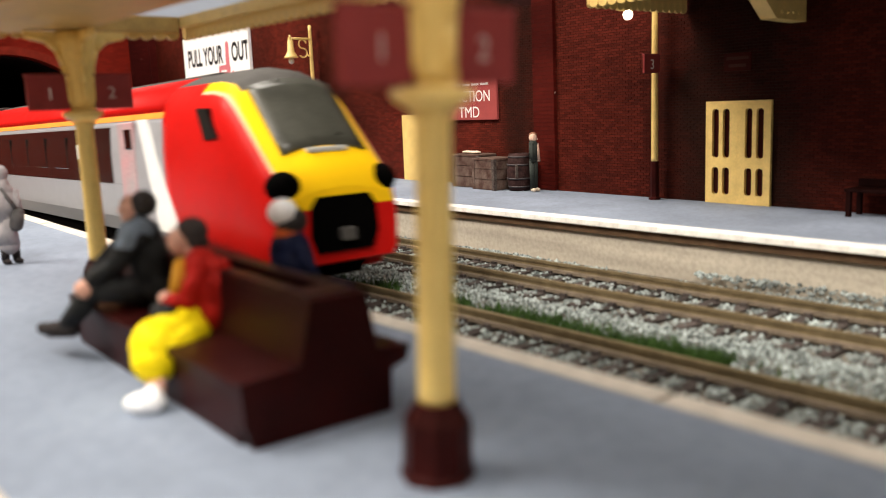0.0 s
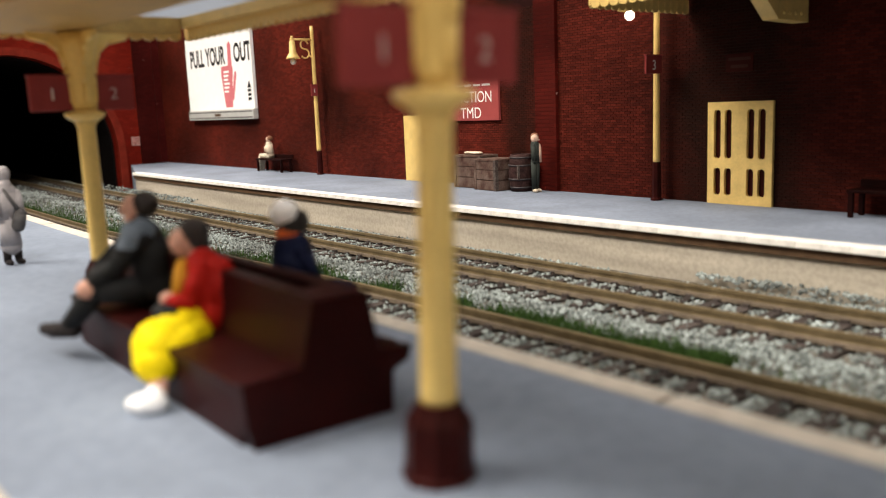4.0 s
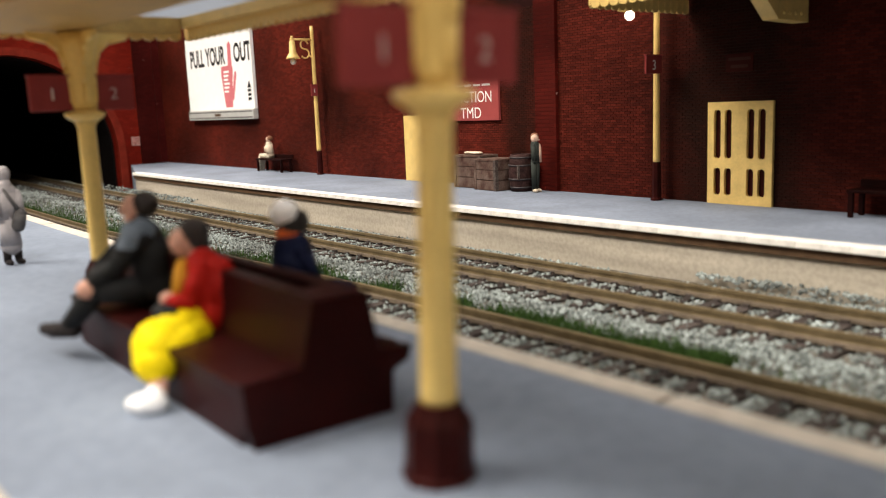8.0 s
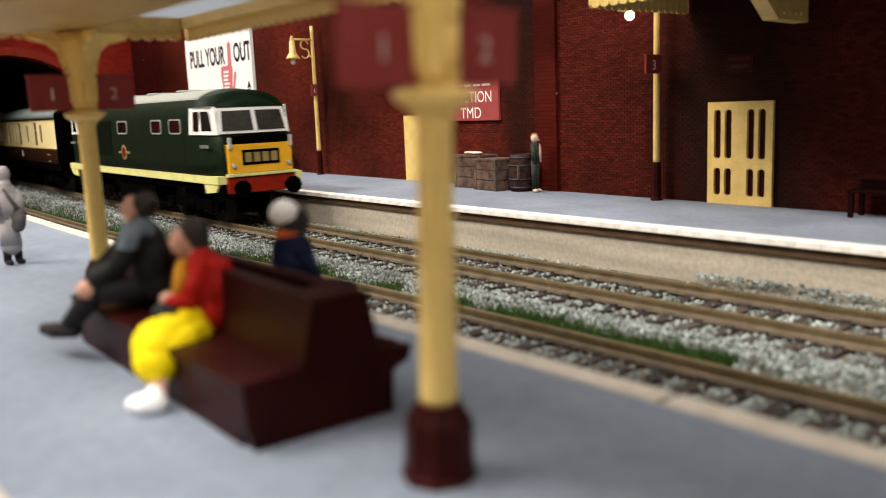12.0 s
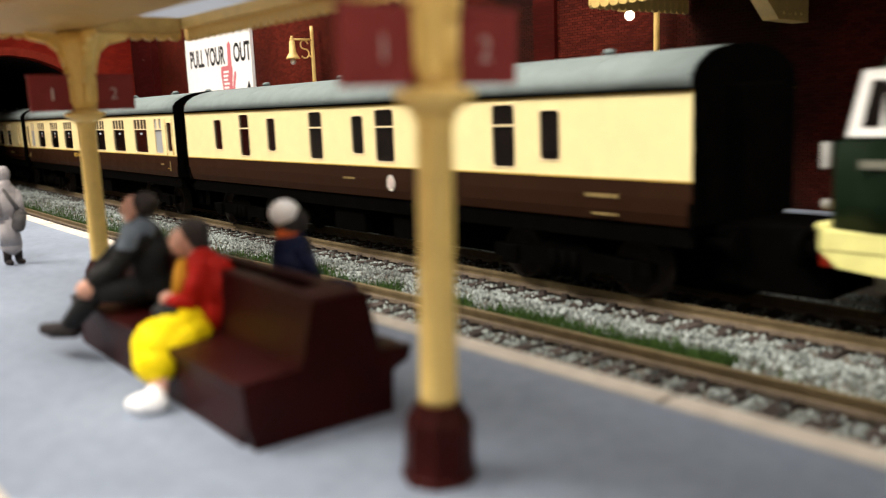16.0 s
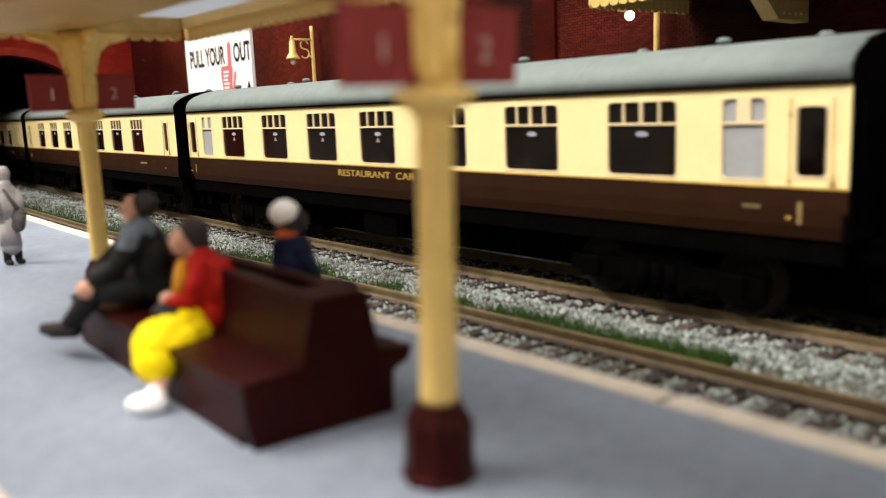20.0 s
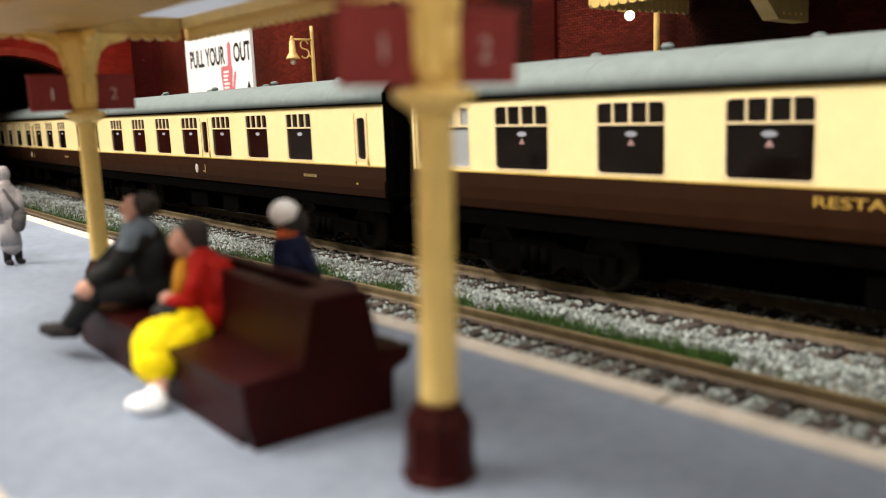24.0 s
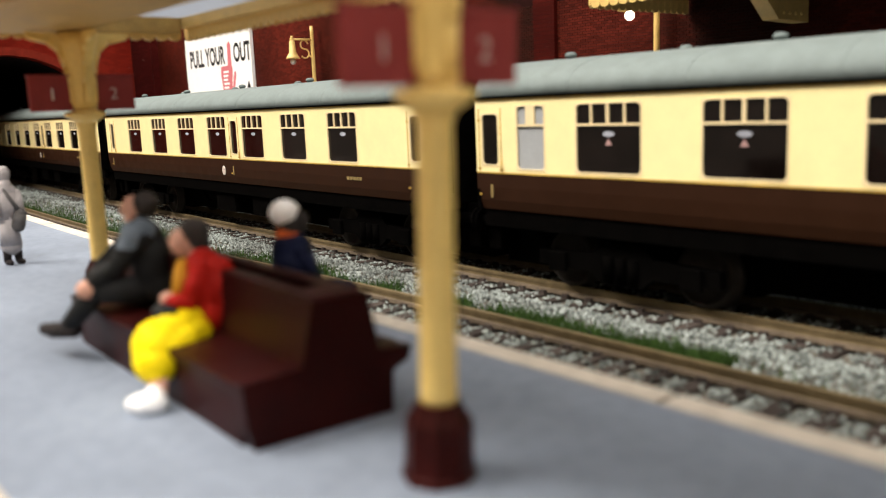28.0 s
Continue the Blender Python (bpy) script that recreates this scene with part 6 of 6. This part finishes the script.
def station_lamp(x, top, arm, lit, sign=None, out=4.0):
    """Cream lamp post beside the wall, swan-neck arm towards the track, bell shade and globe."""
    t = thing("station_lamp", "cream station lamp post with a dark brown foot", "lamp post", at(x, wall_y(x) - out, DECK), "platform lamps")
    h = top - DECK
    part("foot", lathe(bmesh.new(), [(1.9, 0), (1.9, 0.6), (1.45, 0.9), (1.3, 11.6), (1.15, 12)], 8), BROWN_PAINT, t, "dark brown foot")
    part("post", lathe(bmesh.new(), [(1.15, 12.02), (1.1, 13), (0.85, h - 3), (0.85, h)], 14), CREAM_PAINT, t)
    zc = h - 9.5
    if arm:
        bm = bmesh.new()
        rod(bm, (0, 0, zc + 3), (0, -arm - 1, zc + 3), 0.55)
        upper = [(-4.7 + 2.1 * math.cos(radians(q)), zc + 0.5 + 2.1 * math.sin(radians(q))) for q in range(10, 271, 20)]
        lower = [(-4.5 + 2.2 * math.cos(radians(q)), zc - 3.8 + 2.2 * math.sin(radians(q))) for q in range(90, -151, -20)]
        for (ya, za), (yb, zb) in zip(upper + lower, (upper + lower)[1:]):
            rod(bm, (0, ya, za), (0, yb, zb), 0.36, n=6)
        rod(bm, (0, -2.4, zc - 4.4), (0, 0, zc - 6.2), 0.36, n=6)
        rod(bm, (0, -arm, zc + 3), (0, -arm, zc + 4.6), 0.6)
        part("arm", bm, CREAM_PAINT, t, "scrolled lamp arm")
        bm = bmesh.new()
        lathe(bm, [(0.6, zc + 2.8), (1.4, zc + 1.8), (1.7, zc - 3.2), (3.0, zc - 5.4), (3.6, zc - 6.2), (3.2, zc - 6.3), (1.6, zc - 5.0)], 16, 0, -arm)
        part("shade", bm, CREAM_PAINT, t, "bell-shaped shade")
        bm = bmesh.new()
        ball(bm, (0, -arm, zc - 7.7), 1.45)
        part("globe", bm, BULB if lit else GLOBE, t, "round white globe")
    if sign:
        text, z0, z1, y0, y1, size = sign
        board(t, y0, y1, z0 - DECK, z1 - DECK, text, ((y0 + y1) / 2,), 0.35, size, 1.3, LETTER)
    return t


def billboard():
    t = thing("advertising_poster", "large white framed poster with black slogan on a brick wall", "poster", at_wall(-494.5, 63.5, 0.3))
    w, z0, z1 = 95.0, -25.3, 26.0
    part("backing", boxed(-w / 2, w / 2, -1.4, 0, z0, z1, bevel=0.2), GREY_FRAME, t)
    part("paper", boxed(-w / 2 + 0.8, w / 2 - 0.8, -1.6, -1.42, z0 + 6.3, z1 - 0.6), PAPER, t, "white poster sheet")
    part("lower_frame", boxed(-w / 2 - 0.5, w / 2 + 0.5, -3.2, 0.05, z0, z0 + 5.6, bevel=0.4), GREY_FRAME, t, "grey lower frame rail")
    for z in (0.9, 4.3):
        part("frame_groove", boxed(-w / 2 + 0.6, w / 2 - 0.6, -3.3, -3.19, z0 + z, z0 + z + 0.5), INK, t, "dark groove in the frame rail")
    part("maker_plate", boxed(-6, 3, -3.3, -3.19, z0 + 2.0, z0 + 3.6), SHADOW_BROWN, t, "small dark maker's plate")
    part("frame_lip", boxed(-w / 2 - 0.5, w / 2 + 0.5, -2.4, -1.45, z0 + 5.7, z0 + 6.4, bevel=0.15), WHITE_PAINT, t)
    for i in (0, 1):
        part("side_frame", boxed(*((-w / 2 - 0.6, -w / 2 + 0.7) if i == 0 else (w / 2 - 0.7, w / 2 + 0.6)), -1.9, 0, z0 + 5.8, z1, bevel=0.15), PAPER, t)
    lettering("PULL YOUR", 10.6, INK, t, at(-15.2, -1.63, 7.9, 90), 0.03, "slogan", 0.70, bold=0.40)
    lettering("OUT", 10.6, INK, t, at(35.8, -1.63, 8.2, 90), 0.03, "slogan", 0.74, bold=0.40)
    # plain red mark: an upright bar over a block with a slanting side bar
    bm = bmesh.new()
    prism(bm, [(8.5, -18.2), (18.2, -18.2), (19.4, -9.5), (21.6, 4.6), (20.6, 6.4), (20.6, 18.6), (18.8, 20.2), (16.4, 18.8), (15.6, 6.4), (5.6, 6.2), (4.8, 2.0)], -1.72, -1.6, "y")
    part("red_mark", bm, RED_INK, t, "dull red upright printed shape")
    part("red_mark", prism(bmesh.new(), [(18.4, -14), (19.5, -8.6), (23.6, 2.0), (25.6, 2.8), (26.2, 0.6), (20.5, -14)], -1.7, -1.61, "y"), RED_INK, t)
    for i in range(6):
        part("small_print", boxed(8.4, 16.2 - (i % 3), -1.76, -1.73, 2.2 - i * 2.3, 3.4 - i * 2.3), PAPER, t)
    bm = bmesh.new()
    prism(bm, [(39.8, -7.6), (44.6, -7.6), (42.2, -3.4)], -1.7, -1.61, "y")
    for i in range(3):
        box(bm, 40.2, 44.2, -1.7, -1.61, -9.8 - i * 2.4, -8.2 - i * 2.4)
    part("emblem", bm, INK, t, "small black printed emblem")



def depot_sign():
    t = thing("depot_sign", "faded red station sign with white letters", "sign", at_wall(-256.8, 44.4, 0.2))
    part("panel", boxed(-18, 18, -1.0, 0, -9.4, 9.4, bevel=0.15), SIGN_RED, t)
    lettering("JUNCTION", 4.4, LETTER, t, at(0.6, -1.05, -2.2, 90), 0.03, "sign_text", 0.93)
    lettering("TMD", 4.4, LETTER, t, at(1.4, -1.05, -8.4, 90), 0.03, "sign_text", 1.0)
    for i, (a, b) in enumerate(((-14, -9.4), (-8.4, -3.6), (-2.6, 2.2), (3.2, 7.6), (8.6, 13.4))):
        part("text_bar", boxed(a, b, -1.1, -1.02, 4.0, 4.8), LETTER, t)


def far_clutter():
    for x0, x1, y0, y1, h, rz, nm in ((-7.6, 7.6, -5.0, 5.0, 12.4, 3, "tall"), (-6.6, 6.6, -5.4, 5.4, 11.4, -4, "low")):
        cx = -249.0 if nm == "tall" else -234.6
        cy = 74.6 if nm == "tall" else 71.4
        t = thing("packing_crate", "weathered brown wooden packing crate on the platform", "crate", at(cx, cy, DECK, 0, 0, WALL_TURN + rz), "luggage pile")
        part("body", boxed(x0 + 0.4, x1 - 0.4, y0 + 0.4, y1 - 0.4, 0.1, h - 0.6), CRATE, t)
        k = 0
        for z0 in (0.0, h * 0.34, h * 0.67):
            for s in (-1, 1):
                part("plank", boxed(x0 + 0.2, x1 - 0.2, *sorted((s * (y1 - 0.4), s * y1)), z0 + 0.1, z0 + h * 0.33 - 0.1, bevel=0.1), CRATE, t)
                part("plank", boxed(*sorted((s * (x1 - 0.4), s * x1)), y0 + 0.2, y1 - 0.2, z0 + 0.1, z0 + h * 0.33 - 0.1, bevel=0.1), CRATE, t)
        for sx in (-1, 1):
            for sy in (-1, 1):
                part("corner_post", boxed(*sorted((sx * (x1 - 1.2), sx * (x1 + 0.25))), *sorted((sy * (y1 - 1.2), sy * (y1 + 0.25))), 0, h, bevel=0.15), CRATE_PALE if sx > 0 else CRATE, t)
        part("lid", boxed(x0 - 0.2, x1 + 0.2, y0 - 0.2, y1 + 0.2, h - 0.55, h + 0.3, bevel=0.2), CRATE, t)
    t = thing("paper_bundle", "pale folded sacks lying on a crate", "sack", at(-250, 74.2, DECK + 12.75))
    bm = bmesh.new()
    for i, (a, b) in enumerate(((-3.2, 0.4), (0.2, 0.0), (3.0, -0.5))):
        ball(bm, (a, b, 0.55), 1.9, 1.1, 1.0, 0.32)
    part("sack", bm, SHIRT_CREAM, t)
    t = thing("barrel", "dark wooden barrel with pale chipped hoops", "barrel", at(-221.8, 71.8, DECK))
    part("cask", lathe(bmesh.new(), [(3.9, 0), (4.3, 2.5), (4.75, 6.6), (4.3, 10.8), (3.9, 13.4), (3.5, 13.4), (3.4, 12.8), (0.2, 12.8)], 18), BARREL, t)
    for z in (1.2, 4.2, 9.2, 12.0):
        r = 3.9 + 0.85 * math.sin(math.pi * (z + 0.3) / 13.4) + 0.12
        part("hoop", lathe(bmesh.new(), [(r - 0.3, z), (r, z), (r + 0.05, z + 0.6), (r - 0.3, z + 0.6)], 18), BARREL_HOOP, t, "grey barrel hoop")
    part("paint_chip", boxed(3.4, 4.1, -2.4, -1.4, 4.5, 9.5, bevel=0.2), CRATE_PALE, t).matrix_basis = at(-0.2, -1.2, 0, 0, 0, -20)
    for x, name in ((-420.0, "a"), (-85.0, "b")):
        paint = WALL_BENCH
        t = thing("wall_bench", "dark brown wooden bench against the brick wall", "bench", at(x, wall_y(x) - (5.8 if name == "a" else 5.2), DECK, 0, 0, WALL_TURN), "far platform benches")
        hw = 15.0 if name == "a" else 14
        part("seat", boxed(-hw, hw, -4, 3, 6.3, 7.1, bevel=0.15), paint, t)
        part("backrest", boxed(-hw, hw, 3.2, 4, 7.15, 9.2, bevel=0.15), paint, t)
        for a in (-hw + 1, hw - 1):
            for b in (-3.2, 2.4):
                part("leg", boxed(a - 0.6, a + 0.6, b - 0.5, b + 0.5, 0, 6.28), paint, t)
    t = thing("wall_plaque", "faint dark enamel plaque high on the wall", "sign", at_wall(-135.5, 50.2, 0.1))
    part("plate", boxed(-4.4, 4.4, -0.4, 0, -2.6, 2.6, bevel=0.1), PLAQUE, t)
    for z, w in ((0.6, 3.6), (-1.5, 2.8)):
        part("text_bar", boxed(-w, w, -0.5, -0.42, z, z + 0.9), PLAQUE_INK, t)


WALL_BENCH = mat("near_black_bench_stain", (0.013, 0.0032, 0.0026), 0.6, var=0.25, spec=0.04)
PLAQUE = mat("dark_maroon_plaque", (0.042, 0.0062, 0.0042), 0.5)
PLAQUE_INK = mat("faded_plaque_text", (0.060, 0.022, 0.017), 0.6)
CRATE_PALE = mat("chipped_pale_wood", (0.30, 0.25, 0.22), 0.8, var=0.6, scale=700, second=(0.06, 0.04, 0.035))
BARREL_HOOP = mat("grey_barrel_hoop", (0.07, 0.06, 0.06), 0.5, 0.4)


def far_canopy():
    c = thing("platform_canopy", "cream station canopy over the far platform with scalloped valance", "canopy", at(0, 0, 0))
    xa, xb = -153.0, 300.0
    yf = 29.0
    valance(c, wall_y(xa) - yf - 0.5, 6.0, at(xa, yf, 71.2, 0, 0, 90), "scalloped cream end valance", 3.0)
    valance(c, xb - xa - 0.6, 6.0, at(xa + 0.6, yf + 0.2, 71.2), "scalloped cream front valance", 3.0)
    part("roof_deck", boxed(xa - 0.5, xb, yf - 0.6, wall_y(xb) - 0.2, 71.3, 74.0, bevel=0.3), ROOF_DARK, c, "dark boarded canopy roof")
    part("roof_fillet", prism(bmesh.new(), [(xa - 0.4, wall_y(xb) - 0.15), (xb, wall_y(xb) - 0.15), (xa - 0.4, wall_y(xa) - 0.2)], 71.35, 73.9, "z"), ROOF_DARK, c)
    for x in (-117.5, -20, 80):
        wy = wall_y(x)
        bm = bmesh.new()
        prism(bm, [(wy - 0.2, 59.4), (wy - 15.5, 59.8), (wy - 24, 66.5), (wy - 30, 69.4), (wy - 42, 70.2), (wy - 42, 71.2), (wy - 0.2, 71.2)], x - 2.2, x + 2.2, "x")
        b = part("bracket", bm, CREAM_PAINT, c, "deep cream canopy bracket")
        for i in range(4):
            part("rivet", lathe(bmesh.new(), [(0.5, 0), (0.4, 0.4), (0.1, 0.5)], 8), CREAM_PAINT, b).matrix_basis = at(x + 2.2, wy - 4 - i * 3.0, 61.5, 0, 90, 0)
    return c


canopy_post(-55.6, -108.6, 2.4)
canopy_post(-158.8, -102.0, ink=LETTER)
island_canopy()
island_bench()
figures()
wall_door(-134.7, 39.2)
wall_door(-291.2, 37.6, True)
station_lamp(-373.4, 82.6, 11.5, False, ("1", 48.6, 54.0, -3.2, 0.4, 2.2))
station_lamp(-162.2, 82.6, 13.2, True, ("3", 48.4, 53.8, -7.4, 0.4, 3.0))
billboard()
depot_sign()
far_clutter()
far_canopy()


motions()
